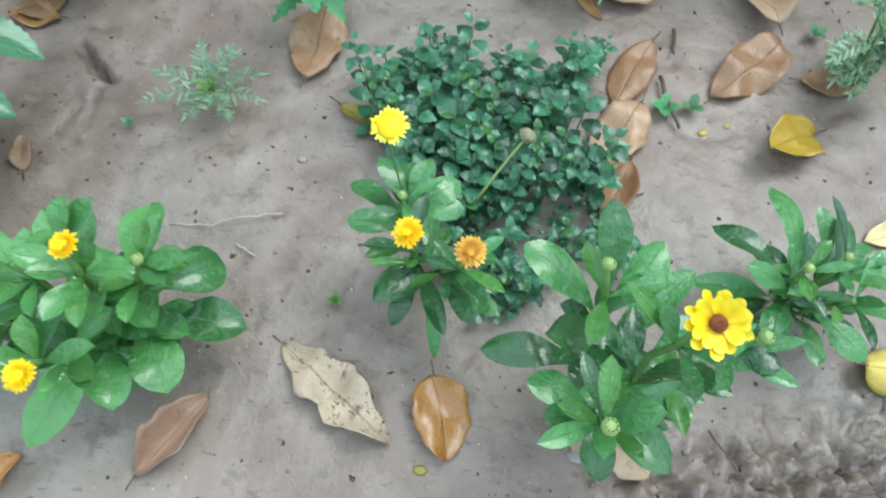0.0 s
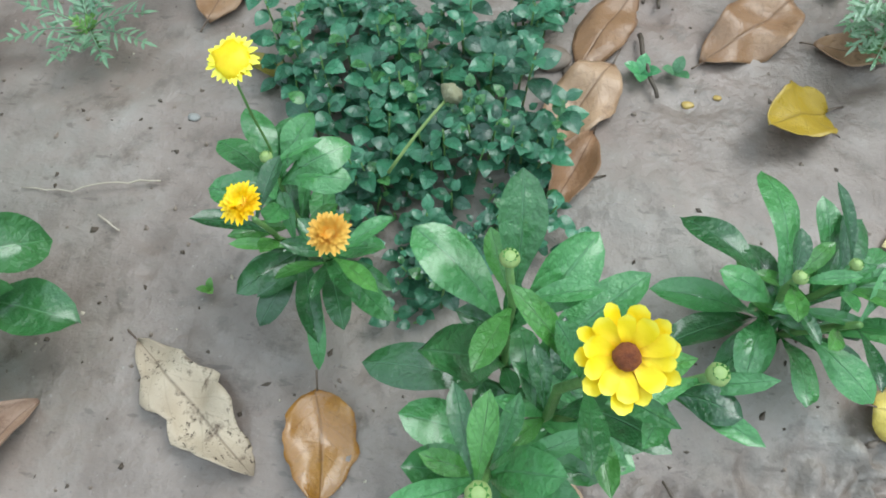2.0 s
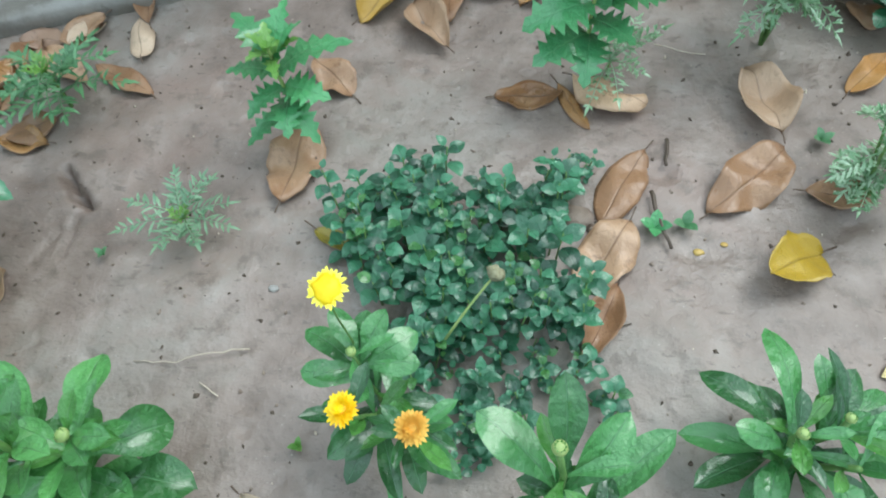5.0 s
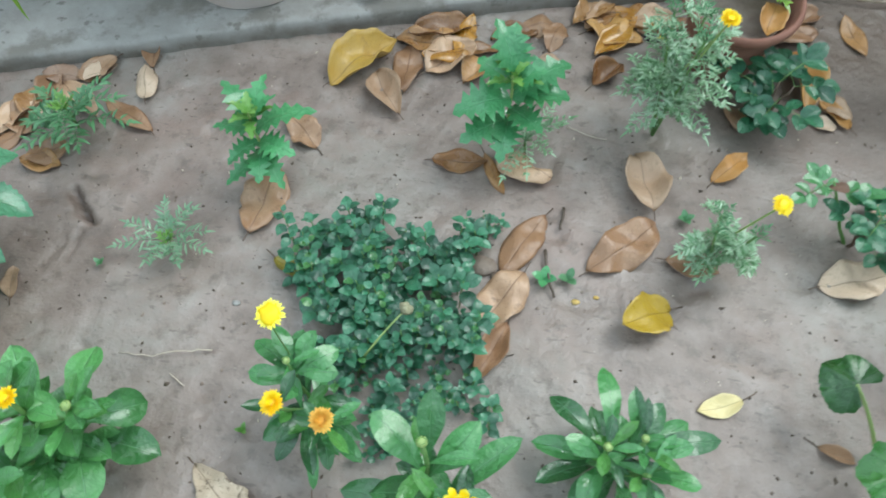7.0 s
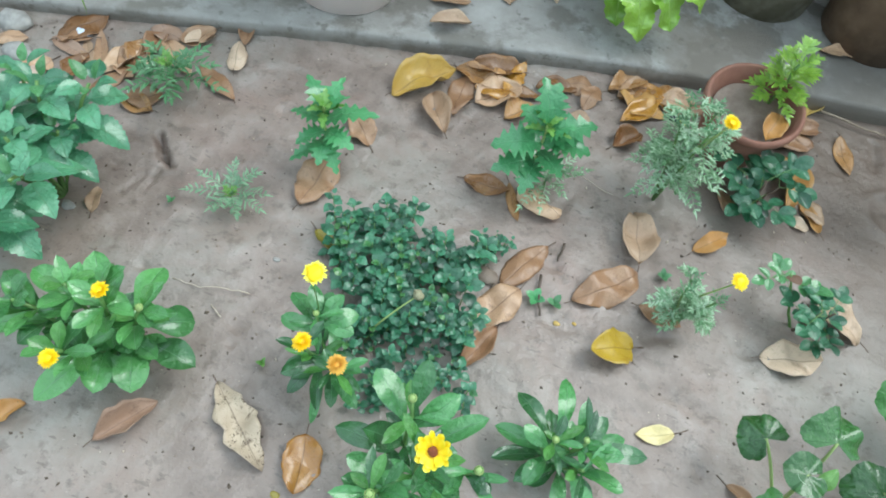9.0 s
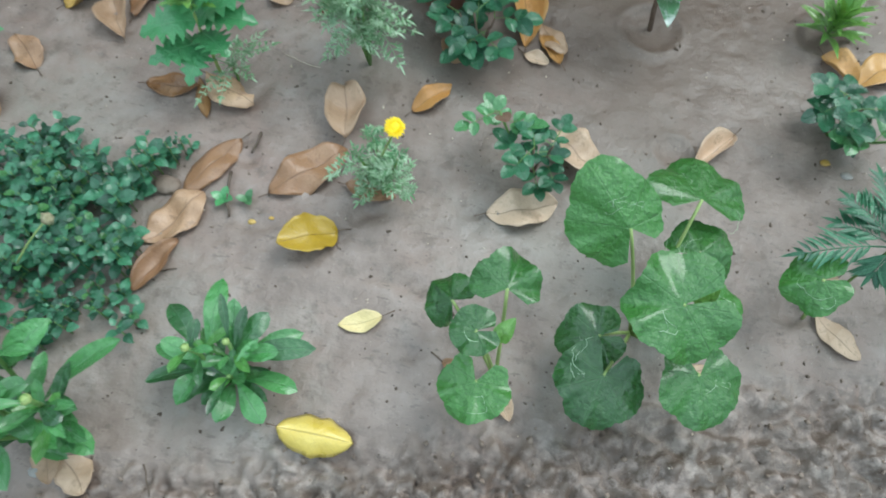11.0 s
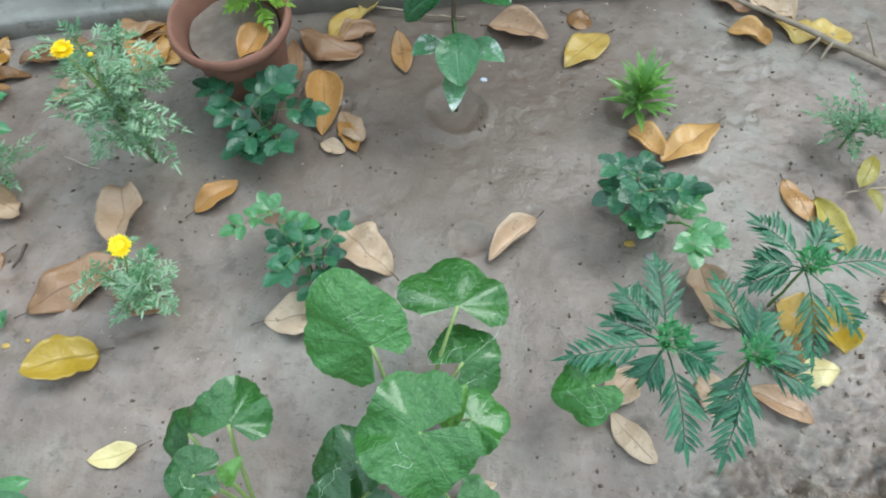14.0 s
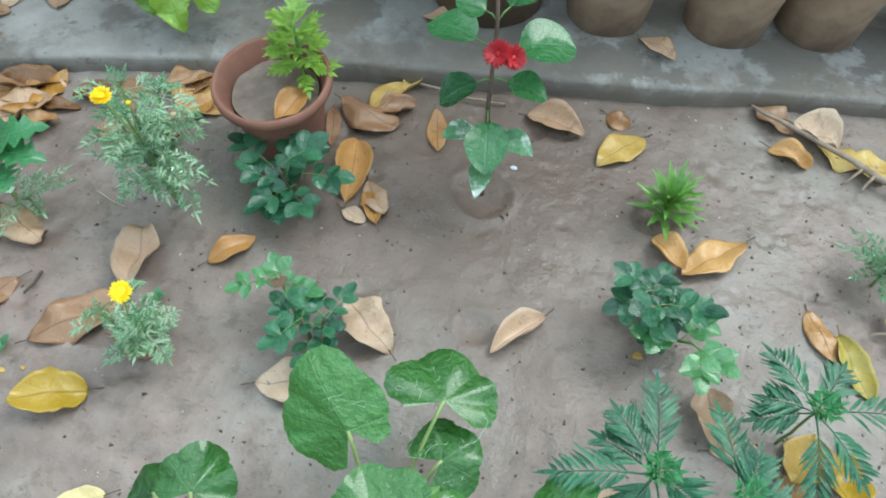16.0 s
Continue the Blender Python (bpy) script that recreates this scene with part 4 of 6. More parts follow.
feathery("marigold_seedling", -0.285, 0.615, "pale feathery marigold seedling flat on the mud", M["fern_pale"], 12, 0.074, 0.035, 7, 0.023, 0.0042, 0, 31, young=M["bright"], group="feathery seedlings")
feathery("marigold_seedling", -0.530, 0.815, "feathery green marigold seedling among dry leaves", M["fern"], 14, 0.105, 0.09, 7, 0.032, 0.0066, 0, 32, young=M["bright"], group="feathery seedlings")
feathery("marigold_seedling", 1.712, 1.165, "small feathery seedling with a tiny yellow bud on rough soil", M["fern"], 20, 0.088, 0.085, 6, 0.022, 0.0040, 1, 33, group="feathery seedlings")
silver, tops = feathery("chamomile_plant", 0.505, 0.985, "bushy silvery green feathery plant with one yellow flower", M["silver"], 56, 0.112, 0.290, 6, 0.028, 0.0040, 2, 34, shoots=4, group="silvery feathery plants", lift=0.03, low=-0.05, young=M["fern"])
stalk(silver, bent((0.515, 0.955, 0.2), (0.526, 0.915, 0.328), 0, 5), 0.0018, 0.0015, M["stem_pale"], "flower_stalk")
tousled_flower(silver, (0.526, 0.915, 0.334), (0.1, -0.2, 1), 0.0155, M["petal_orange"], M["petal_orange"], 4, R, 0.6, "small deep yellow flower")
for x, y, z in ((0.535, 0.945, 0.295),):
    stalk(silver, bent((0.505, 0.965, 0.18), (x, y, z), 0, 4), 0.0014, 0.0012, M["stem_pale"], "flower_stalk")
    bm = bmesh.new()
    dome(bm, (x, y, z + 0.002), 0.0042, 0.7, UP, 0.1)
    part("bud", bm, M["petal"], silver, "small round yellow bud")
silver2, tops = feathery("chamomile_plant", 0.597, 0.713, "small silvery green feathery plant with one yellow flower", M["silver"], 26, 0.09, 0.14, 6, 0.024, 0.0036, 2, 35, shoots=3, group="silvery feathery plants", lift=0.025, low=-0.045, young=M["fern"])
stalk(silver2, bent((0.60, 0.71, 0.12), (0.629, 0.704, 0.208), 0, 5), 0.0018, 0.0015, M["stem_pale"], "flower_stalk")
tousled_flower(silver2, (0.629, 0.703, 0.214), (0.15, -0.35, 1), 0.0165, M["petal"], M["petal_orange"], 4, R, 0.35, "open yellow flower", 0.009)

MARIGOLDS = (
    (36, 1.341, 0.676, 0.20, ((1.220, 0.653, 0.13), (1.333, 0.798, 0.15), (1.287, 0.747, 0.15), (1.373, 0.557, 0.11), (1.274, 0.710, 0.14), (1.386, 0.650, 0.17), (1.322, 0.643, 0.13))),
    (37, 1.448, 0.672, 0.18, ((1.423, 0.554, 0.10), (1.526, 0.651, 0.13), (1.421, 0.791, 0.13), (1.417, 0.607, 0.12), (1.462, 0.733, 0.16), (1.500, 0.686, 0.15))),
    (38, 1.551, 0.831, 0.15, ((1.497, 0.913, 0.11), (1.480, 0.810, 0.10), (1.563, 0.715, 0.08), (1.696, 0.869, 0.10), (1.629, 0.767, 0.08), (1.590, 0.908, 0.12), (1.494, 0.841, 0.11))))
for seed, x, y, z, ends in MARIGOLDS:
    feathery("marigold_plant", x, y, "dark green marigold with toothed divided leaves above fallen leaves", M["marigold"], len(ends), 0.10, z, 10, 0.047, 0.0064, 0, seed, young=M["chrys"], group="marigold plants", loose=0.55, ends=ends)

# ---- lobed chrysanthemum-like plants ----


def lobed(bm, base, tip, width, lobes=3, rng=random, arch=0.1):
    """A leaf cut into rounded lobes: a central blade with paired side lobes."""
    base, tip = Vector(base), Vector(tip)
    ax = (tip - base).normalized()
    length = (tip - base).length
    side = UP.cross(ax)
    side = side.normalized() if side.length > 0.05 else Vector((1, 0, 0))
    nor = ax.cross(side)
    blade(bm, base, tip, width * 0.26, shape="spoon", arch=arch, cup=0.1, n=7, m=3, rng=rng)
    for i in range(lobes):
        u = 0.36 + 0.5 * i / lobes
        at = base + ax * u * length + nor * (length * arch * 4 * u * (1 - u) + 0.0006 * (i + 1))
        for s in (-1, 1):
            d = (side * s + ax * rng.uniform(0.55, 1.0) + nor * rng.uniform(-0.1, 0.2)).normalized()
            blade(bm, at - d * 0.002, at + d * width * (0.66 - 0.08 * i) * rng.uniform(0.8, 1.2), width * 0.19, shape="lance", arch=0.04, cup=0.15, n=5, m=2, up=nor, rng=rng)


def lobed_plant(name, x, y, z, label, material, leaves, radius, width, seed, category="plant", base_z=None, young=None, tall_leaf=0.0):
    rng = random.Random(seed)
    p = thing(name, x, y, label, category, z=base_z)
    g = HOME[p].z
    top = Vector((x + rng.uniform(-0.01, 0.01), y + rng.uniform(-0.01, 0.01), g + z))
    line = bent((x, y, g - 0.008), top, 0, 6, 0.002, rng)
    stalk(p, line, 0.0034, 0.0024, M["stem_green"])
    for i in range(leaves):
        t = 2.39996 * i + seed
        share = 0.3 + 0.7 * (i + 0.5) / leaves
        at = line[min(6, int(share * 6.4))]
        r = radius * (1.15 - 0.5 * share) * rng.uniform(0.85, 1.1)
        out = Vector((math.cos(t), math.sin(t), 0))
        bm = bmesh.new()
        lobed(bm, at, at + out * r + UP * (r * (share - 0.45) * 1.3), width * rng.uniform(0.85, 1.1), 4, rng)
        part("leaf", bm, young if young and share > 0.75 else material, p)
    return p, top




def cut_leaved(x, y, z, label, tips, seed):
    """A plant with a single stem and broad, deeply cut leaves; tips: (height share of the base, x, y, z, width)."""
    rng = random.Random(seed)
    p = thing("chrysanthemum_plant", x, y, label, "plant")
    g = HOME[p].z
    line = bent((x, y, g - 0.008), (x - 0.006, y + 0.004, g + z), 0, 8, 0.002, rng)
    stalk(p, line, 0.0036, 0.0022, M["stem_pale"])
    for share, tx, ty, tz, w in tips:
        leaf(p, line[round(share * 8)], (tx, ty, tz), w, M["chrys"], shape="ovate", arch=rng.uniform(0.06, 0.14), cup=rng.uniform(0.0, 0.3), wave=0.03, teeth=6, m=6, cut=0.36, rng=rng, lean=rng.uniform(-18, 18), sag=0.08)
    for i in range(7):
        t = 2.39996 * i + seed
        at = line[8] - UP * 0.003 * i
        leaf(p, at, at + Vector((math.cos(t), math.sin(t), 0)) * (0.022 + 0.005 * i) + UP * (0.026 - 0.002 * i), 0.018, M["bright"], "young_leaf", shape="ovate", arch=0.1, cup=0.3, teeth=4, m=4, cut=0.34, rng=rng)
    return p


cut_leaved(0.245, 0.900, 0.19, "green plant with broad lobed leaves over dry leaves", [
    (0.7, 0.150, 0.862, 0.135, 0.066), (0.55, 0.168, 0.830, 0.105, 0.056), (0.95, 0.205, 0.955, 0.255, 0.056), (0.8, 0.330, 0.968, 0.170, 0.066),
    (0.7, 0.338, 0.925, 0.135, 0.062), (0.6, 0.300, 0.865, 0.110, 0.056), (0.85, 0.232, 0.985, 0.225, 0.056), (0.85, 0.180, 0.935, 0.190, 0.052),
    (0.9, 0.290, 0.915, 0.200, 0.048), (0.5, 0.235, 0.815, 0.080, 0.050)], 42)
cut_leaved(-0.158, 0.778, 0.165, "upright bright green seedling with lobed leaves", [
    (0.75, -0.228, 0.775, 0.135, 0.044), (0.6, -0.205, 0.735, 0.090, 0.040), (0.9, -0.215, 0.828, 0.185, 0.044), (0.8, -0.068, 0.822, 0.150, 0.046),
    (0.65, -0.092, 0.755, 0.110, 0.042), (0.55, -0.145, 0.710, 0.085, 0.042), (0.9, -0.148, 0.842, 0.195, 0.036), (0.4, -0.215, 0.720, 0.05, 0.036), (0.45, -0.110, 0.720, 0.060, 0.036), (0.9, -0.120, 0.80, 0.20, 0.03)], 41)
feathery("chamomile_plant", 0.275, 0.90, "low silvery feathery shoots under a broad-leaved plant", M["silver"], 9, 0.09, 0.05, 6, 0.02, 0.004, 1, 43)

p = thing("green_seedling", 1.345, 1.205, "small bright green seedling with narrow leaves", "plant")
rng = random.Random(44)
for i in range(34):
    t, s = 2.39996 * i, i / 34
    root_at = Vector((1.345, 1.205, HOME[p].z + 0.01 + 0.05 * s))
    leaf(p, root_at, root_at + Vector((math.cos(t), math.sin(t), 0)) * (0.078 - 0.036 * s) + UP * (0.020 + 0.055 * s), 0.015, M["bright"], shape="lance", arch=0.1, cup=0.3, n=6, m=2, rng=rng)
stalk(p, bent((1.345, 1.205, HOME[p].z - 0.005), (1.345, 1.205, HOME[p].z + 0.062)), 0.003, 0.002, M["stem_green"])

# ---- roses ----


def rose(x, y, label, tops, seed, reach=0.062, leaflet=0.033, young=()):
    """tops: (x, y, z, leaves) of the shoots."""
    rng = random.Random(seed)
    p = thing("rose_bush", x, y, label, "plant", "young rose bushes")
    g = HOME[p].z
    for k, (tx, ty, tz, count) in enumerate(tops):
        line = bent((x, y, g - 0.008), (tx, ty, tz), 0, 6, 0.003, rng)
        stalk(p, line, 0.0034, 0.002, M["stem_brown" if k not in young else "stem_green"])
        mat = M["rose_young" if k in young else "rose"]
        for i in range(count):
            t = 2.39996 * i + seed + k
            out = Vector((math.cos(t), math.sin(t), 0))
            at = line[rng.choice((3, 4, 5, 6))] if i else line[6]
            end = at + out * reach * rng.uniform(0.75, 1.1) + UP * rng.uniform(-0.012, 0.02)
            end.z = max(end.z, g + 0.015)
            bm = bmesh.new()
            tube(bm, bent(at, end, 0.004), 0.001, 0.0007, 4)
            comp = part("compound_leaf", bm, M["stem_green"], p)
            ax = (end - at).normalized()
            side = UP.cross(ax).normalized()
            for u, s in ((0.42, -1), (0.42, 1), (0.85, -1), (0.85, 1), (1.0, 0)):
                b = at.lerp(end, u) + UP * 0.002
                d = (side * s + ax * (0.55 if s else 1.0)).normalized()
                size = leaflet * rng.uniform(0.8, 1.1) * (0.8 if u < 0.5 else 1.0)
                leaf(comp, b, b + d * size + UP * rng.uniform(-0.004, 0.007), size * 0.74, mat, "leaflet", shape="oval", arch=0.07, cup=rng.uniform(0.05, 0.35), teeth=6, m=4, rng=rng, lean=rng.uniform(-18, 18))
    return p


rose(0.70, 1.045, "small rose bush with dark bluish green leaflets by a pot", [(0.69, 1.035, 0.11, 5), (0.725, 1.05, 0.09, 4), (0.66, 1.06, 0.08, 3)], 51, leaflet=0.040)
rose2 = rose(0.828, 0.795, "small rose bush with glossy dark leaves and a reddish shoot", [(0.83, 0.785, 0.10, 5), (0.86, 0.80, 0.09, 4), (0.765, 0.845, 0.10, 3)], 52, reach=0.05, leaflet=0.031, young=(2,))
leaf(rose2, (0.765, 0.845, 0.09), (0.782, 0.822, 0.105), 0.028, M["rose_red"], "red_leaf", "dull red young leaf", shape="oval", arch=0.05, teeth=6)
rose(1.335, 0.985, "small rose bush with matt green leaflets on bare mud", [(1.322, 0.972, 0.11, 5), (1.348, 0.960, 0.10, 5), (1.402, 0.898, 0.10, 4)], 53, reach=0.046, leaflet=0.037, young=(2,))

# ---- hollyhocks: round lobed leaves on long stalks ----


def round_leaf(parent, root, centre, radius, facing, stalk_side, seed, miners=2, material="hollyhock", fold=0.0, lobes=0.10, bias=0.2, spread=0.955, lop=0.0):
    """A rounded, shallowly lobed leaf. facing: its normal; stalk_side: the direction of its notch."""
    rng = random.Random(seed)
    c, nor = Vector(centre), Vector(facing).normalized()
    back = Vector(stalk_side)
    back = (back - nor * back.dot(nor)).normalized()
    fore, side = -back, nor.cross(-back)
    spokes, rings = 112, 12

    def surface(r, t):
        k = r / radius
        return c + fore * (r * math.cos(t)) + side * (r * math.sin(t)) + nor * (radius * (0.14 * k * k - 0.10 * k - 0.10 * k ** 4 + 0.016 * k * math.cos(7 * t) * min(1.0, 2 * k) + 0.34 * k * k * noise.noise((math.cos(t) * 1.4 + seed * 1.7, math.sin(t) * 1.4, 0)) + 0.02 * k * k * math.sin(11 * t + seed) - fold * k * abs(math.sin(t)) * 0.6))

    bm = bmesh.new()
    uvl = bm.loops.layers.uv.verify()
    pos = {}
    mid = bm.verts.new(surface(0, 0))
    pos[mid] = (0.0, 0.0)
    grid = []
    span = math.pi * spread
    for i in range(spokes + 1):
        t = -span + 2 * span * i / spokes
        rim = radius * (1 + lobes * abs(math.cos(2.5 * t)) ** 0.7 * 1.3 - lobes * 0.75 + 0.12 * noise.noise((t * 1.6, seed * 2.3, 0)) + 0.012 * math.cos(33 * t) + bias * math.cos(t)) * (1 - 0.2 * smooth(0.86, 1.0, abs(t) / span)) * (1 - lop * smooth(0.1, 1.0, -math.sin(t)))
        ray = []
        for j in range(1, rings + 1):
            r = rim * j / rings
            v = bm.verts.new(surface(r, t))
            pos[v] = (r / radius * math.cos(t), r / radius * math.sin(t))
            ray.append(v)
        grid.append(ray)
    for a, b in zip(grid, grid[1:]):
        quads = [(mid, a[0], b[0])] + [(a[j], a[j + 1], b[j + 1], b[j]) for j in range(rings - 1)]
        for q in quads:
            f = bm.faces.new(q)
            for loop in f.loops:
                loop[uvl].uv = pos[loop.vert]
    ob = part("leaf", bm, M[material], parent)
    low = Vector(root)
    bm = bmesh.new()
    ctrl = Vector((c.x, c.y, low.z)).lerp(low, 0.5) + UP * (c.z - low.z) * 0.65
    pts = [low.lerp(ctrl, u).lerp(ctrl.lerp(c, u), u) for u in (i / 8 for i in range(9))]
    tube(bm, pts, 0.0032, 0.0024)
    part("leaf_stalk", bm, M["stem_pale"], ob, "pale green leaf stalk")
    for k in range(miners):
        bm = bmesh.new()
        r, t, head = radius * rng.uniform(0.5, 0.8), rng.uniform(-2.4, 2.4), rng.uniform(0, 6)
        last = None
        for i in range(46):
            head += rng.uniform(-0.75, 0.75)
            r = min(radius * 0.88, max(radius * 0.42, r + math.cos(head) * 0.0021))
            t = max(-2.5, min(2.5, t + math.sin(head) * 0.0021 / r))
            a, b = surface(r, t) + nor * 0.0007, surface(r + 0.0006, t + 0.0005 / r) + nor * 0.0007
            pair = (bm.verts.new(a), bm.verts.new(b))
            if last:
                bm.faces.new((last[0], last[1], pair[1], pair[0]))
            last = pair
        part("leaf_miner_trail", bm, M["trail"], ob, "pale winding leaf-miner trail")
    return ob


hollyhock = thing("hollyhock", 1.025, 0.545, "hollyhock with large round lobed green leaves marked by pale trails", "plant", "hollyhocks")
hr = (1.025, 0.545, HOME[hollyhock].z - 0.006)
round_leaf(hollyhock, hr, (0.971, 0.613, 0.199), 0.074, (0.12, -0.66, 0.74), (0.62, -0.48, -0.5), 61, 2, fold=0.5, bias=0.28, spread=0.82, lop=0.30)
round_leaf(hollyhock, hr, (1.069, 0.687, 0.182), 0.070, (0.17, 0.10, 0.97), (0.08, -1, 0.1), 62, 3, fold=0.12, bias=0.10, spread=0.64)
round_leaf(hollyhock, hr, (1.084, 0.628, 0.138), 0.050, (0.1, -0.15, 0.97), (-0.7, -0.7, 0), 63, 4, fold=0.7, bias=0.1, spread=0.8)
round_leaf(hollyhock, hr, (1.045, 0.514, 0.205), 0.070, (0.04, -0.30, 0.95), (1, 0.5, 0), 64, 1, lobes=0.09, bias=0.02)
round_leaf(hollyhock, hr, (0.970, 0.434, 0.108), 0.060, (-0.05, -0.25, 1), (0.25, 1, 0), 65, 2, fold=0.2, bias=0.18, spread=0.86)
round_leaf(hollyhock, hr, (0.962, 0.496, 0.088), 0.048, (-0.1, -0.1, 1), (1, 0.3, 0), 66, 1)
round_leaf(hollyhock, hr, (1.092, 0.452, 0.125), 0.056, (0.1, -0.25, 1), (-0.25, 0.95, 0), 67, 1, bias=0.2, spread=0.84)
round_leaf(hollyhock, hr, (1.104, 0.560, 0.124), 0.040, (0.15, 0.0, 1), (-1, -0.2, 0), 68, 1)
leaf(hollyhock, (1.068, 0.532, 0.17), (1.092, 0.585, 0.185), 0.036, M["bright"], "young_leaf", "folded yellowish young leaf", shape="heart", arch=0.1, cup=0.7)

hollyhock2 = thing("hollyhock", 0.83, 0.435, "young hollyhock with few round green leaves on bare mud", "plant", "hollyhocks")
hr = (0.83, 0.435, HOME[hollyhock2].z - 0.006)
round_leaf(hollyhock2, hr, (0.822, 0.500, 0.190), 0.046, (0.15, -0.15, 0.97), (0.1, -1, 0.05), 71, 0, fold=0.3, bias=0.2, spread=0.66)
round_leaf(hollyhock2, hr, (0.750, 0.500, 0.115), 0.040, (-0.35, -0.1, 0.92), (0.9, -0.6, 0), 72, 0, fold=0.45, spread=0.75)
round_leaf(hollyhock2, hr, (0.791, 0.442, 0.172), 0.034, (0, -0.1, 1), (1, 0.3, 0), 73, 1, "hollyhock", 0.0, 0.04, 0.0)
round_leaf(hollyhock2, hr, (0.802, 0.396, 0.098), 0.048, (-0.05, -0.2, 1), (0.2, 1, 0), 74, 1, bias=0.16, spread=0.84)
leaf(hollyhock2, (0.822, 0.44, 0.15), (0.840, 0.472, 0.165), 0.026, M["bright"], "young_leaf", "folded yellowish young leaf", shape="heart", arch=0.1, cup=0.5)

hollyhock3 = thing("hollyhock", 1.29, 0.62, "small hollyhock seedling with one round leaf beside marigolds", "plant", "hollyhocks")
hr = (1.29, 0.62, HOME[hollyhock3].z - 0.006)
round_leaf(hollyhock3, hr, (1.252, 0.617, 0.138), 0.044, (-0.35, -0.25, 0.9), (0.9, 0.25, 0), 75, 1, fold=0.35)

# ---- broad serrated bush at the left end of the bed ----
bush = thing("serrated_bush", -0.58, 0.50, "bushy plant with broad serrated bluish green leaves", "plant")
rng = random.Random(81)
heart = [(-0.525, 0.615, 0.215), (-0.50, 0.385, 0.235), (-0.62, 0.50, 0.20), (-0.68, 0.62, 0.18), (-0.60, 0.33, 0.2), (-0.74, 0.45, 0.2), (-0.53, 0.285, 0.19), (-0.66, 0.25, 0.19), (-0.565, 0.455, 0.225), (-0.60, 0.58, 0.22), (-0.545, 0.53, 0.17), (-0.67, 0.38, 0.22)]
for k, h in enumerate(heart):
    line = bent((-0.58, 0.50, HOME[bush].z - 0.008), h, 0.02, 6, 0.004, rng)
    stalk(bush, line, 0.005, 0.003, M["stem_green"])
    for i in range(12):
        t = 2.39996 * i + k
        share = i / 12
        out = Vector((math.cos(t), math.sin(t), 0))
        at = line[6 if share > 0.45 else 5 if share > 0.2 else 4] + out * 0.012
        length = (0.098, 0.09, 0.085, 0.08, 0.078, 0.07, 0.06, 0.055, 0.045, 0.04, 0.03, 0.028)[i] * 0.82
        tip = at + out * length + UP * (-0.035 + 0.07 * share + rng.uniform(-0.012, 0.012))
        leaf(bush, at, tip, length * 0.72, M["bush" if share < 0.75 else "rose_young"], shape="ovate", arch=0.09, cup=0.2, teeth=9, m=6, rng=rng, wave=0.02, lean=rng.uniform(-16, 16), sag=0.06)

# ---- hibiscus seedling with red flowers ----
hib = thing("hibiscus", 1.018, 1.170, "slender hibiscus sapling with broad glossy leaves and red flowers", "plant")
rng = random.Random(91)
top = Vector((0.995, 1.235, 0.385))
line = bent((1.018, 1.170, HOME[hib].z - 0.01), top, 0.0, 8, 0.003, rng)
stalk(hib, line, 0.005, 0.003, M["stem_brown"])
for k, x, y, z, w, pale in ((6, 0.885, 1.262, 0.285, 0.062, 0), (5, 0.928, 1.170, 0.200, 0.066, 0), (4, 1.030, 1.088, 0.150, 0.056, 0), (6, 1.125, 1.275, 0.280, 0.072, 0), (5, 1.098, 1.205, 0.225, 0.052, 0),
                            (3, 0.945, 1.132, 0.165, 0.040, 1), (3, 1.096, 1.136, 0.165, 0.042, 1), (2, 1.022, 1.062, 0.120, 0.036, 1), (7, 0.935, 1.225, 0.36, 0.044, 0), (8, 0.985, 1.205, 0.40, 0.034, 0), (7, 1.05, 1.30, 0.36, 0.05, 0), (8, 0.99, 1.28, 0.42, 0.03, 0)):
    at, tip = line[k], Vector((x, y, z))
    mid = at.lerp(tip, 0.28) + UP * 0.008
    stalk(hib, [at, at.lerp(mid, 0.5) + UP * 0.004, mid], 0.0018, 0.0014, M["stem_green"], "leaf_stalk")
    leaf(hib, mid, tip, w * (1.15 if pale else 1.28), M["hibiscus_pale" if pale else "hibiscus"], label="leaf dusted with whitish powder" if pale else "", shape="oval" if not pale else "ovate", arch=0.07, cup=0.2, wave=0.02, n=12, m=6, rng=rng, lean=rng.uniform(-12, 12), sag=0.05)
tousled_flower(hib, (1.012, 1.192, 0.305), (-0.1, -0.6, 0.7), 0.023, M["petal_red"], M["petal_red"], 2, rng, 1.1, "crumpled red flower", 0.005)
tousled_flower(hib, (1.036, 1.196, 0.300), (0.4, -0.5, 0.7), 0.021, M["petal_red"], M["petal_red"], 2, rng, 1.3, "crumpled red flower", 0.005)

# ---- pots ----


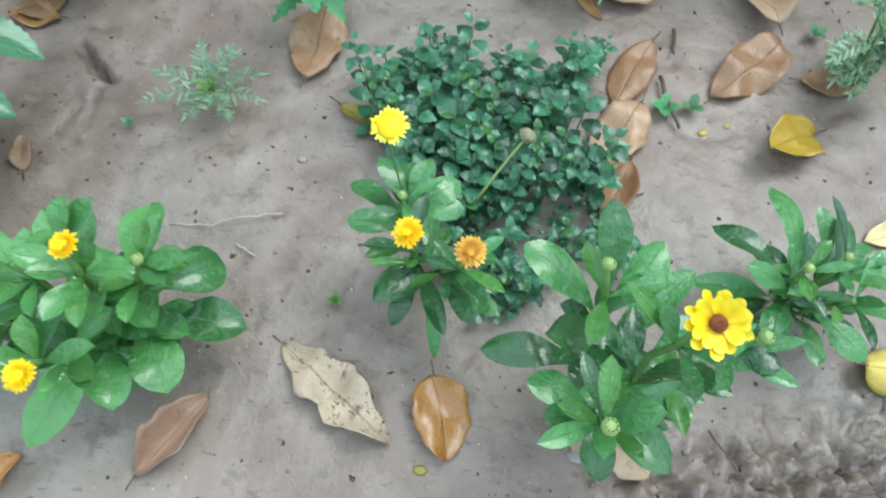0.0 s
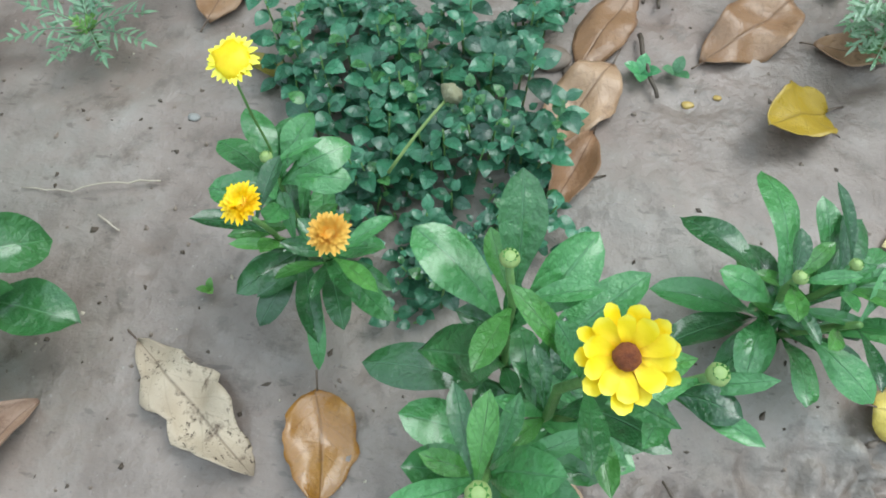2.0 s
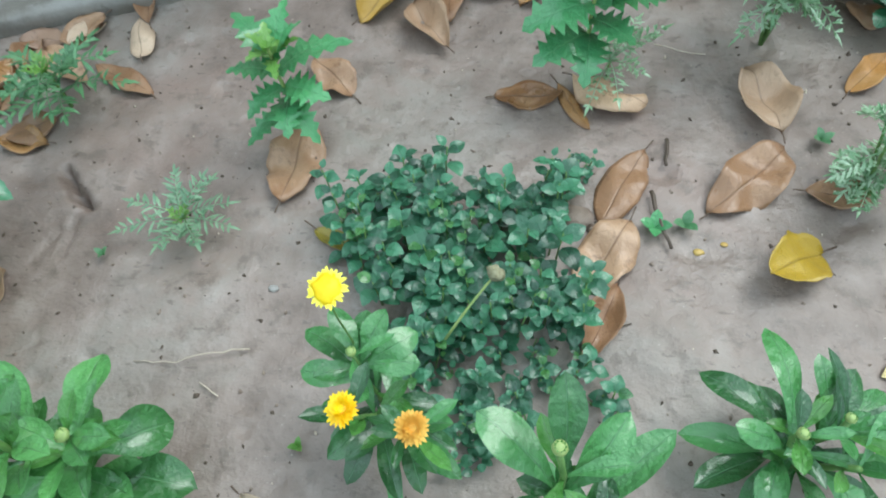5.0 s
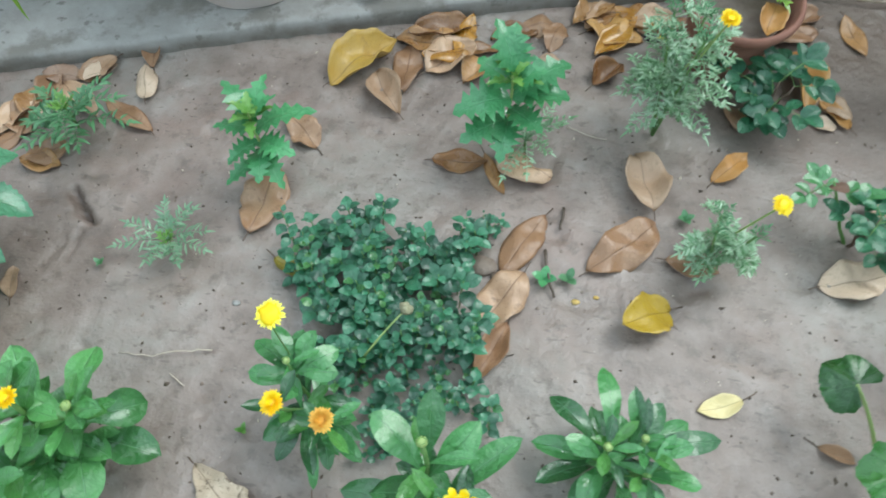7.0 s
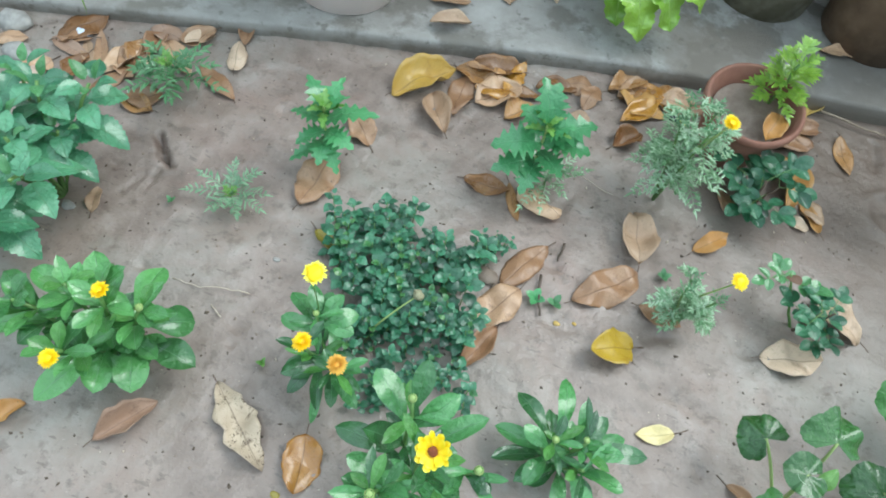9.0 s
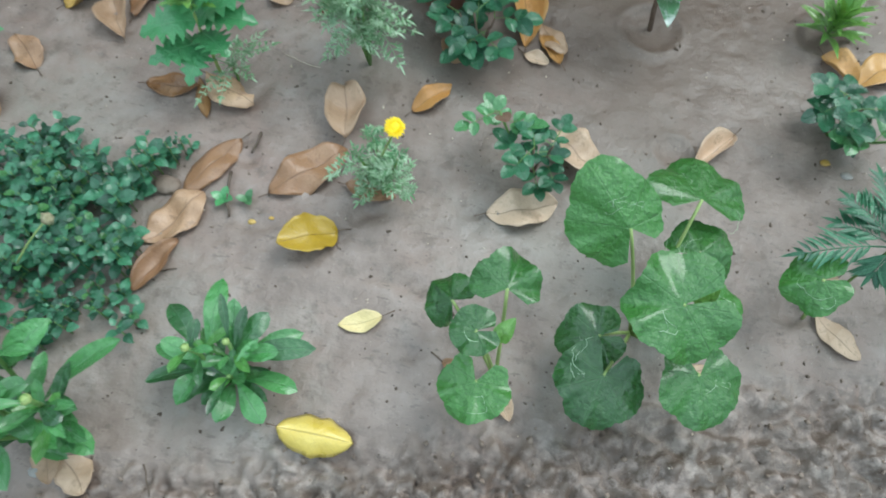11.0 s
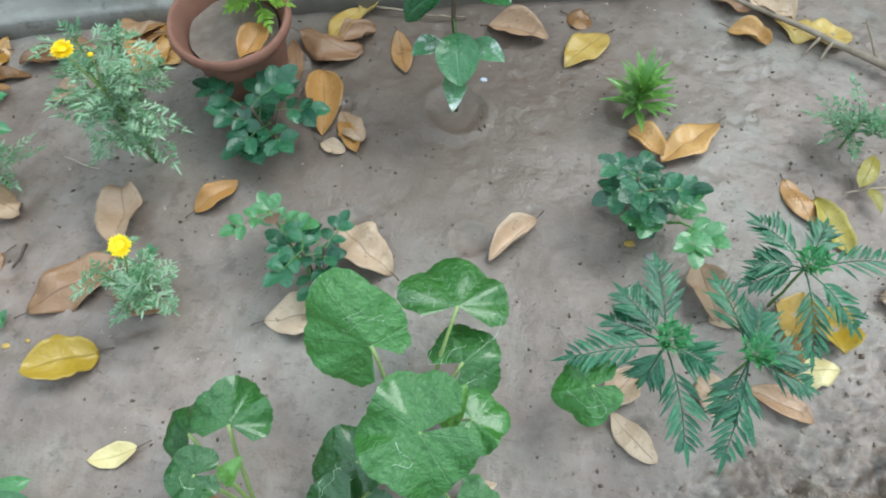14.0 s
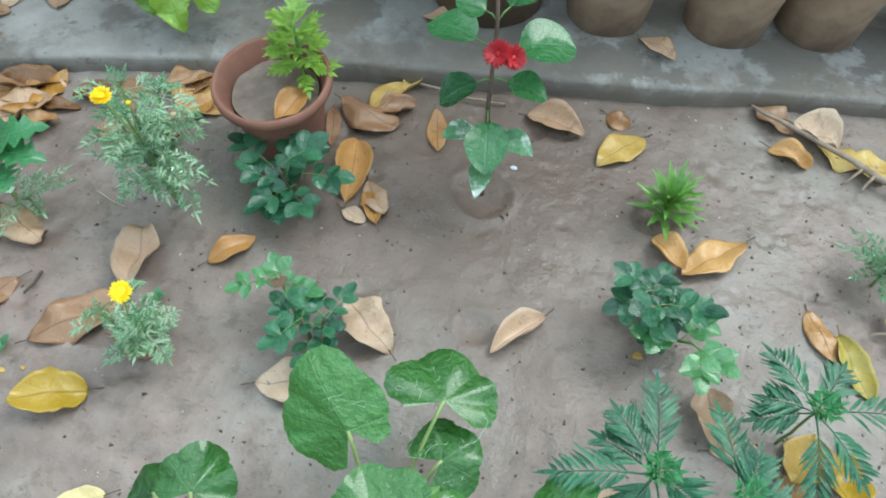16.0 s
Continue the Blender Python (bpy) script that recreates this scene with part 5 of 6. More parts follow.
def pot(x, y, z, r_base, r_rim, height, material, label, lip=0.012, soil=0.03, group="clay pots on the ledge", tilt=(0, 0), wall=0.010):
    """A tapered pot with a rolled rim, hollow down to its soil."""
    p = thing("flower_pot", x, y, label, "pot", group, z=z)
    lean = Matrix.Translation((x, y, z)) @ Euler((radians(tilt[0]), radians(tilt[1]), 0)).to_matrix().to_4x4()

    def at(h):
        return r_base + (r_rim - lip - r_base) * h / height

    wall_m = turned([(0, 0.0), (r_base - 0.004, 0.0), (r_base, 0.004), (at(height * 0.35), height * 0.35), (at(height * 0.7), height * 0.7), (at(height - 0.03), height - 0.03)] +
                    [(at(height - 0.03) + lip * 0.7, height - 0.026), (r_rim, height - 0.018), (r_rim + 0.001, height - 0.008), (r_rim - 0.003, height - 0.001), (r_rim - 0.007, height), (r_rim - wall, height - 0.004), (at(height) - wall * 0.8, height - 0.024), (at(height * 0.5) - wall, height * 0.5), (at(height * 0.3) - wall, height * 0.3), (0, height * 0.3)])
    for v in wall_m.verts:
        k = 1 + 0.012 * noise.noise((v.co.x * 14 + x, v.co.y * 14, v.co.z * 10))
        v.co = Vector((v.co.x * k, v.co.y * k, v.co.z + 0.0015 * noise.noise((v.co.x * 20, v.co.y * 20, x))))
    bmesh.ops.transform(wall_m, matrix=lean, verts=wall_m.verts)
    part("pot_body", wall_m, material, p)
    h = height - soil
    sr = at(h) - wall * 0.9
    earth = turned([(0, 0.004), (sr * 0.3, 0.002), (sr * 0.6, 0.0), (sr * 0.9, 0.002), (sr, 0.004)], 36)
    for v in earth.verts:
        v.co.z += h + 0.004 * noise.noise((v.co.x * 28, v.co.y * 28, x))
    bmesh.ops.transform(earth, matrix=lean, verts=earth.verts)
    part("pot_soil", earth, M["pot_soil"], p, "pale dry soil in the pot")
    return p


pot(0.626, 1.198, ground_z(0.626, 1.2) - 0.004, 0.068, 0.106, 0.166, M["clay"], "round red-brown terracotta pot standing on the mud", soil=0.042, group="", tilt=(5, -1))
pot(-0.335, 1.262, 0.038, 0.128, 0.2, 0.372, M["clay_pink"], "large faded pink clay pot on the ledge", soil=0.05)
pot(-0.755, 1.205, 0.036, 0.085, 0.12, 0.248, M["clay_grey"], "grey lime-washed clay pot on the ledge")
pot(0.185, 1.572, 0.044, 0.075, 0.105, 0.220, M["clay_tan"], "brown clay pot with a lettuce on the ledge")
pot(0.62, 1.715, 0.048, 0.125, 0.15, 0.217, M["cement"], "mossy grey cement pot on the ledge", wall=0.02, lip=0.006)
pot(0.905, 1.68, 0.048, 0.12, 0.16, 0.332, M["clay_tan"], "dark brown clay pot on the ledge")
pot(1.165, 1.695, 0.048, 0.085, 0.125, 0.282, M["clay_dun"], "weathered tan clay pot on the ledge")
pot(1.415, 1.735, 0.048, 0.085, 0.125, 0.282, M["clay_dun"], "weathered tan clay pot on the ledge")
pot(1.61, 1.785, 0.048, 0.085, 0.125, 0.282, M["clay_dun"], "weathered tan clay pot on the ledge")
pot(1.85, 1.835, 0.048, 0.085, 0.125, 0.282, M["clay_dun"], "weathered tan clay pot on the ledge")

# the plant in the terracotta pot
lobed_plant("potted_chrysanthemum", 0.660, 1.232, 0.125, "yellow-green seedling with lobed leaves in a terracotta pot", M["lime"], 26, 0.078, 0.042, 101, base_z=0.122)

# lettuce hanging over the edge of its pot
rng = random.Random(102)
lettuce = thing("lettuce", 0.20, 1.56, "drooping yellow-green lettuce leaves hanging over a clay pot", "plant", z=0.225)
for x, y, z, w in ((0.30, 1.335, 0.10, 0.06), (0.36, 1.325, 0.085, 0.066), (0.42, 1.365, 0.11, 0.066), (0.47, 1.41, 0.15, 0.066), (0.25, 1.41, 0.19, 0.06), (0.16, 1.45, 0.20, 0.05), (0.36, 1.50, 0.30, 0.07), (0.45, 1.53, 0.24, 0.06), (0.22, 1.48, 0.31, 0.06), (0.30, 1.62, 0.31, 0.07), (0.10, 1.55, 0.28, 0.06), (0.33, 1.43, 0.26, 0.07)):
    leaf(lettuce, (0.20 + rng.uniform(-0.01, 0.01), 1.56, 0.24), (x, y, z), w * 1.45, M["lime"], shape="spoon", arch=0.22, cup=0.15, wave=0.13, freq=38, teeth=24, m=12, rng=rng, lean=rng.uniform(-28, 28))
# dark leaves in the cement pot
cement_plant = thing("potted_shrub", 0.66, 1.70, "few dark green leaves in a cement pot", "plant", z=0.232)
for i in range(8):
    t = i * 2.4
    leaf(cement_plant, (0.66, 1.72, 0.228), (0.66 + 0.10 * math.cos(t), 1.72 + 0.09 * math.sin(t), 0.275 + 0.012 * i), 0.05, M["rose"], shape="ovate", arch=0.15, rng=rng)
# long yellowing straps that hang from the grey pot
straps = thing("strap_leaved_plant", -0.755, 1.205, "plant with long limp yellow-green strap leaves in a grey pot", "plant", z=0.255)
for x, y, z, w in ((-0.79, 0.90, 0.03, 0.022), (-0.70, 1.02, 0.06, 0.018), (-0.87, 1.05, 0.12, 0.02), (-0.60, 1.12, 0.10, 0.018)):
    leaf(straps, (-0.757, 1.20, 0.26), (x, y, z), w, M["lime"], shape="strap", arch=0.30, cup=0.4, n=14, m=3, rng=rng)

# ---- fallen leaves ----
LR = random.Random(5)


def fallen(x, y, length, width, angle, colour, label, z=None, curl=None, dry_shape=None, stem=True, crumple=0.20, pitch=0.0):
    """A fallen leaf that rests on the ground: a blade with thickness, and its stalk."""
    curl = LR.choice((-0.25, -0.1, 0.1, 0.2, 0.35, 0.6, 0.9)) if curl is None else curl
    bm = bmesh.new()
    width *= 1.06
    blade(bm, (-length / 2, 0, 0), (length / 2, 0, 0), width, shape=dry_shape or LR.choice(("ellipse", "drop", "blunt")), arch=LR.uniform(-0.03, 0.06), cup=curl, wave=LR.uniform(0.03, 0.10), n=18, m=10, rng=LR)
    bow, fold, ragged = LR.uniform(-0.35, 0.35), LR.uniform(-0.10, 0.26), LR.uniform(0.03, 0.12) + max(0.0, crumple - 0.2) * 0.5
    for v in bm.verts:
        k = v.co.x / length
        edge = abs(v.co.y) / (width / 2)
        v.co.y *= 1 + ragged * 2.5 * edge * noise.noise((k * 7 + x * 40, math.copysign(3, v.co.y) + y * 40, 0))
        v.co.z += crumple * width * noise.noise((v.co.x * 26 + x * 9, v.co.y * 26 + y * 9, 1)) + fold * abs(v.co.y) + 0.25 * width * max(0.0, k) ** 2 * curl
        v.co.y += bow * width * (k * k - 0.1)
    tilt = Euler((radians(LR.uniform(-9, 9)), radians(LR.uniform(-5, 5) + pitch), radians(angle)))
    turn = tilt.to_matrix().to_4x4()
    bmesh.ops.transform(bm, matrix=turn, verts=bm.verts)
    bmesh.ops.solidify(bm, geom=bm.faces[:], thickness=0.0008)
    # rest the blade on the soil: lift it until nothing lies under the ground
    lift = 0
    if z is None:
        lift = sorted(ground_z(x + v.co.x, y + v.co.y) - v.co.z for v in bm.verts)[int(len(bm.verts) * 0.985)]
    else:
        lift = z - min(v.co.z for v in bm.verts)
    ob = single("fallen_leaf", bm, M[colour], x, y, lift, label, "leaf", "fallen leaves")
    if stem:
        HOME[ob] = Vector((0, 0, 0))
        a = turn @ Vector((-length / 2 + 0.002, 0, 0.0006))
        b = turn @ Vector((-length / 2 - LR.uniform(0.012, 0.022), LR.uniform(-0.006, 0.006), 0.0015))
        b.z = max(b.z, ground_z(x + b.x, y + b.y) - lift + 0.001) if z is None else a.z
        s = bmesh.new()
        tube(s, bent(a, b, 0.001, 4), 0.0009, 0.0012, 5)
        part("leaf_stalk", s, M["stem_brown"], ob)
    return ob


WORDS = {"tan": "pale tan dry fallen leaf lying on mud", "brown": "brown dry fallen leaf lying on mud", "rust": "dark rust-brown damp fallen leaf on mud", "orange": "orange-brown fallen leaf lying on mud",
         "yellow": "glossy yellow fallen leaf lying on mud", "yellowtan": "yellowing brown-spotted fallen leaf on mud", "pale": "pale yellow fallen leaf lying on mud", "olive": "olive-yellow fallen leaf lying on mud"}
TAN_A = [(0.49, 0.864, 0.129, 0.07, 105), (-0.458, 0.95, 0.095, 0.043, 110), (0.003, 0.995, 0.121, 0.058, 123), (0.835, 1.096, 0.085, 0.043, -52), (0.828, 0.723, 0.121, 0.072, 17), (0.269, 0.182, 0.062, 0.051, 141), (0.224, 0.193, 0.066, 0.039, -59), (-0.746, 0.824, 0.094, 0.025, 129), (-0.643, 0.853, 0.056, 0.053, 51), (-0.559, 0.964, 0.071, 0.042, 46), (-0.65, 0.579, 0.072, 0.044, 6), (-0.518, 0.508, 0.058, 0.028, 109)]
TAN_B = [(0.906, 0.842, 0.118, 0.073, 145), (0.81, 1.048, 0.05, 0.028, -17), (1.624, 1.497, 0.099, 0.080, -21), (1.452, 0.837, 0.102, 0.055, -73), (1.78, 0.87, 0.11, 0.079, 10), (1.453, 0.67, 0.075, 0.048, -69), (1.318, 0.668, 0.075, 0.048, -131), (1.334, 0.594, 0.092, 0.04, -46), (1.489, 0.802, 0.077, 0.041, 17), (0.296, 1.108, 0.061, 0.049, 164)]
BROWN_A = [(0.459, 0.729, 0.158, 0.071, 45), (0.572, 0.713, 0.089, 0.044, -5), (0.294, 0.708, 0.139, 0.056, -116), (0.268, 0.598, 0.128, 0.067, -122), (0.265, 0.511, 0.11, 0.04, -112), (-0.156, 0.722, 0.137, 0.075, 85), (-0.129, 0.881, 0.093, 0.056, 137), (-0.475, 1.034, 0.087, 0.034, 108), (-0.466, 0.87, 0.13, 0.038, 153), (-0.576, 0.768, 0.079, 0.054, -149), (-0.563, 0.968, 0.084, 0.058, -132), (0.03, 1.072, 0.136, 0.054, 93)]
BROWN_B = [(0.109, 1.105, 0.117, 0.086, 43), (0.274, 1.215, 0.082, 0.051, 8), (0.306, 1.19, 0.08, 0.051, 75), (0.499, 1.262, 0.086, 0.056, 2), (0.804, 1.328, 0.084, 0.051, 41), (0.662, 1.036, 0.073, 0.054, -25), (-0.723, 0.836, 0.127, 0.027, 122), (0.698, 1.245, 0.117, 0.028, 108), (0.76, 1.286, 0.129, 0.087, -12), (1.118, 1.376, 0.126, 0.059, -13), (1.552, 0.67, 0.102, 0.04, -22), (0.275, 0.862, 0.115, 0.06, -25)]
RUST = [(0.163, 0.862, 0.10, 0.048, 6), (0.227, 0.845, 0.098, 0.024, -62), (0.168, 1.075, 0.075, 0.064, 45), (0.078, 1.175, 0.134, 0.057, -159), (0.473, 1.29, 0.089, 0.04, 18), (0.412, 1.108, 0.072, 0.054, 49), (0.898, 1.29, 0.109, 0.04, -74), (-0.795, 0.88, 0.126, 0.071, 62), (1.238, 1.426, 0.055, 0.049, -28), (1.621, 1.03, 0.104, 0.042, -65), (1.564, 0.746, 0.082, 0.045, -84)]
WARM = [("orange", 0.638, 0.916, 0.09, 0.038, 47), ("orange", 0.423, 1.225, 0.12, 0.076, -10), ("orange", -0.404, 0.108, 0.05, 0.035, 63), ("orange", 1.442, 1.136, 0.146, 0.058, -136), ("orange", 1.362, 1.122, 0.084, 0.046, -50), ("orange", 0.834, 1.074, 0.081, 0.031, 124), ("orange", 1.572, 1.42, 0.085, 0.051, -24),
        ("yellow", 1.642, 0.796, 0.079, 0.069, -86)]
MILD = [("brown", 1.539, 1.515, 0.096, 0.066, -31), ("yellowtan", 1.666, 1.448, 0.095, 0.062, -20), ("olive", -0.078, 0.603, 0.07, 0.025, -27), ("olive", 1.672, 0.990, 0.120, 0.048, -66), ("yellowtan", -0.059, 1.07, 0.167, 0.078, 51), ("yellowtan", 0.816, 1.405, 0.064, 0.031, 55), ("yellowtan", 0.774, 1.35, 0.094, 0.045, -118), ("yellowtan", 1.252, 1.346, 0.132, 0.064, -128), ("yellowtan", 1.723, 1.436, 0.099, 0.076, -7), ("yellowtan", 1.589, 0.812, 0.096, 0.066, 67), ("pale", 0.61, 0.482, 0.07, 0.032, -158), ("pale", 1.608, 0.728, 0.071, 0.052, 9)]
UNDER = [("tan", 0.842, 0.401, 0.066, 0.026, -59), ("brown", 0.772, 0.436, 0.053, 0.02, -16), ("tan", 1.123, 0.497, 0.054, 0.023, 23), ("yellowtan", 0.974, 0.453, 0.047, 0.02, 2)]
for colour, rows in (("tan", TAN_A + TAN_B), ("brown", BROWN_A + BROWN_B), ("rust", RUST)):
    for x, y, length, width, angle in rows:
        fallen(x, y, length, width, angle, colour, WORDS[colour])
for colour, x, y, length, width, angle in WARM + MILD:
    fallen(x, y, length, width, angle, colour, WORDS[colour], curl=0.55 if colour == "yellow" else None)
for colour, x, y, length, width, angle in UNDER:
    fallen(x, y, length, width, angle, colour, "small dry fallen leaf half hidden under a hollyhock")
fallen(0.496, 0.600, 0.106, 0.064, -146, "yellow", WORDS["yellow"], curl=0.4, crumple=0.10, dry_shape="oval", pitch=-22)
fallen(0.590, 0.298, 0.112, 0.056, 0, "banana", "smooth pale yellow fallen leaf, arched over trodden mud", curl=-0.9, crumple=0.08, dry_shape="oval")
fallen(0.062, 0.206, 0.097, 0.060, -76, "amber", "glossy orange-brown oval fallen leaf on mud", curl=0.15, dry_shape="oval")
fallen(-0.060, 0.225, 0.176, 0.056, -37, "dry", "large crumpled pale dry leaf with dark specks", curl=0.4, crumple=0.42, dry_shape="ellipse")
fallen(-0.232, 0.164, 0.112, 0.042, 58, "pinkish", "folded pinkish brown dry leaf on mud", curl=1.5, crumple=0.25, dry_shape="ellipse")
fallen(0.774, 1.144, 0.146, 0.062, 101, "orange", "folded orange-brown dry leaf on mud", curl=1.1, crumple=0.15, dry_shape="ellipse")
fallen(1.142, 0.900, 0.118, 0.040, -128, "tan", "curled pale tan dry leaf lying on mud", curl=1.6, crumple=0.3)
for x, y, length, width, angle, colour in ((1.285, 1.60, 0.10, 0.05, -35, "brown"), (-0.055, 1.225, 0.10, 0.04, 30, "tan"), (-0.085, 1.30, 0.10, 0.045, 20, "brown"), (-0.065, 1.375, 0.10, 0.05, 100, "tan"), (-0.02, 1.41, 0.10, 0.055, 60, "orange"), (-0.05, 1.46, 0.09, 0.05, 20, "brown"), (0.03, 1.39, 0.09, 0.05, -60, "tan"), (0.06, 1.46, 0.09, 0.045, 15, "yellowtan"), (0.83, 1.56, 0.08, 0.04, 10, "brown"), (-0.52, 1.28, 0.10, 0.05, 70, "brown"), (0.12, 1.44, 0.09, 0.05, 140, "tan")):
    fallen(x, y, length, width, angle, colour, "dry fallen leaf on the concrete ledge", z=ledge_top(x) + 0.006, stem=False)
# litter heaped in the corner behind the bush, and along the foot of the ledge
litter = random.Random(77)
for i in range(30):
    if i < 17:
        x = litter.uniform(-1.0, -0.56)
        y = 0.965 + 0.33 * (x + 0.64) - litter.uniform(0.02, 0.24)
    else:
        x = litter.uniform(0.0, 0.56)
        y = 1.19 + 0.29 * x - litter.uniform(0.02, 0.11)
    colour = litter.choice(("brown", "rust", "brown", "pinkish") if i < 17 else ("rust", "brown", "rust", "amber"))
    fallen(x, y, litter.uniform(0.07, 0.12), litter.uniform(0.03, 0.055), litter.uniform(0, 360), colour, "brown dry fallen leaf in a heap of litter")
# the dry leaf lying in the terracotta pot
fallen(0.672, 1.150, 0.088, 0.046, 75, "orange", "orange-brown dry leaf lying in a terracotta pot", z=0.135, stem=False)

# ---- twigs, branches, stones ----


def twig(name, pts, r0, r1, material, label, category="twig", forks=()):
    x, y = pts[0][0], pts[0][1]
    p = thing(name, x, y, label, category)
    line = []
    for a, b in zip(pts, pts[1:]):
        line += bent(a, b, 0, 4, 0.0022, LR)[:-1]
    stalk(p, line + [Vector(pts[-1])], r0, r1, M[material], "main_stem")
    for a, b in forks:
        stalk(p, bent(a, b, 0, 4, 0.002, LR), min(r0, r1), min(r0, r1) * 0.5, M[material], "side_twig")
    return p


twig("twig", [(-0.30, 0.420, 0.004), (-0.245, 0.421, 0.006), (-0.20, 0.437, 0.008), (-0.158, 0.446, 0.005)], 0.0006, 0.0010, "straw", "thin pale dry twig on the mud")
twig("twig", [(-0.21, 0.40, 0.004), (-0.182, 0.385, 0.005)], 0.001, 0.0009, "straw", "short pale straw on the mud")
twig("twig", [(0.33, 0.70, 0.01), (0.338, 0.66, 0.012), (0.352, 0.618, 0.006)], 0.003, 0.0022, "dark_twig", "dark wet stick beside a tiny seedling")
twig("twig", [(0.26, 0.50, 0.006), (0.30, 0.512, 0.006)], 0.001, 0.001, "dark_twig", "small dark twig on the mud")
twig("twig", [(0.355, 0.79, 0.006), (0.352, 0.745, 0.008)], 0.0028, 0.002, "dark_twig", "short dark stub of wood in the mud")
twig("twig", [(0.36, 0.215, 0.006), (0.385, 0.175, 0.008)], 0.0012, 0.0009, "dark_twig", "small dark twig on trodden soil")
twig("twig", [(0.345, 0.97, 0.004), (0.42, 0.95, 0.006)], 0.0009, 0.0008, "straw", "thin straw on the mud")
twig("twig", [(0.83, 1.40, 0.012), (0.95, 1.39, 0.012), (1.01, 1.40, 0.008)], 0.003, 0.002, "twig", "dry twig at the foot of the ledge")
twig("branch", [(1.49, 1.52, 0.03), (1.60, 1.46, 0.035), (1.70, 1.412, 0.03), (1.80, 1.365, 0.022), (1.93, 1.30, 0.014)], 0.0035, 0.009, "twig", "dry forked grey-brown branch on the soil", "branch",
     [((1.70, 1.412, 0.03), (1.665, 1.375, 0.012)), ((1.72, 1.40, 0.03), (1.70, 1.365, 0.012)), ((1.83, 1.35, 0.03), (1.86, 1.42, 0.06)), ((1.80, 1.365, 0.025), (1.78, 1.44, 0.05))])
twig("branch", [(1.86, 1.30, 0.0), (1.845, 1.38, 0.10), (1.85, 1.46, 0.22)], 0.008, 0.006, "twig", "upright bare grey stem at the edge of the bed", "branch", [((1.848, 1.40, 0.13), (1.80, 1.44, 0.2))])
twig("branch", [(1.95, 1.30, 0.0), (1.93, 1.40, 0.12), (1.945, 1.50, 0.26)], 0.008, 0.006, "twig", "upright bare grey stem at the edge of the bed", "branch", [((1.935, 1.40, 0.12), (1.99, 1.42, 0.2))])
sapling = twig("twig", [(1.695, 1.055, 0.012), (1.76, 1.07, 0.018), (1.88, 1.092, 0.02)], 0.0022, 0.003, "twig", "forked twig with a withered olive-green leaf", "twig", [((1.72, 1.062, 0.016), (1.80, 1.12, 0.03)), ((1.80, 1.12, 0.03), (1.88, 1.17, 0.05))])
leaf(sapling, (1.72, 1.065, 0.02), (1.755, 1.135, 0.025), 0.032, M["olive"], "withered_leaf", "withered olive-green leaf", shape="ovate", arch=0.1, wave=0.05)
leaf(sapling, (1.735, 1.065, 0.02), (1.75, 1.02, 0.016), 0.022, M["olive"], "withered_leaf", "withered olive-green leaf", shape="ovate", arch=0.1, wave=0.05)

# tiny seedlings
for x, y, n, w, mat in ((0.333, 0.648, 4, 0.016, "chrys"), (0.372, 0.655, 3, 0.014, "fern"), (0.56, 0.80, 4, 0.012, "fern"), (-0.075, 0.335, 3, 0.008, "bright"), (-0.385, 0.56, 3, 0.008, "fern")):
    s = thing("seedling", x, y, "tiny green seedling sprouting from the mud", "seedling", "tiny seedlings")
    for i in range(n):
        t = i * 6.283 / n + x * 9
        leaf(s, (x, y, HOME[s].z + 0.004), (x + 1.3 * w * math.cos(t), y + 1.3 * w * math.sin(t), HOME[s].z + 0.016), w, M[mat], shape="oval", arch=0.1, n=5, m=2, rng=LR)


def pebble(x, y, r, material, label, name="pebble", flat=0.5):
    bm = bmesh.new()
    made = bmesh.ops.create_icosphere(bm, subdivisions=2, radius=r)["verts"]
    for v in made:
        v.co *= 1 + 0.28 * noise.noise(v.co * (1.2 / r) + Vector((x * 31, y * 17, 0)))
        v.co = Vector((v.co.x * 1.2, v.co.y * 0.85, v.co.z * flat))
    return single(name, bm, material, x, y, ground_z(x, y) + r * flat * 0.35, label, name)


pebble(-0.148, 0.531, 0.006, M["stone"], "small pale grey pebble half sunk in mud")
pebble(0.388, 0.621, 0.006, M["yellowtan"], "small yellowish crumb of dry leaf", "leaf_crumb", 0.4)
pebble(0.42, 0.632, 0.004, M["yellowtan"], "small yellowish crumb of dry leaf", "leaf_crumb", 0.4)
pebble(1.334, 0.917, 0.008, M["yellowtan"], "small yellowish crumb of dry leaf", "leaf_crumb", 0.35)
pebble(1.369, 0.897, 0.009, M["stone"], "pale grey pebble in the mud", flat=0.35)
pebble(1.062, 1.243, 0.006, M["paper"], "small fallen whitish petal", "fallen_petal", 0.35)
pebble(0.045, 0.148, 0.007, M["olive"], "small olive-yellow leaf scrap", "leaf_crumb", 0.3)
pebble(0.213, 0.176, 0.009, M["stone"], "small pale grey chip beside a calendula", "stone_chip", 0.4)
pebble(-0.79, 0.865, 0.018, M["paper"], "crumpled pale blue scrap of paper", "paper_scrap", 0.5)
pebble(-0.93, 0.83, 0.035, M["stone"], "rounded grey stone among dry leaves", "stone", 0.6)
pebble(-0.87, 0.76, 0.03, M["stone"], "rounded grey stone among dry leaves", "stone", 0.6)
pebble(-0.555, 0.478, 0.012, M["stone"], "small pale stone under the bush", "stone", 0.6)


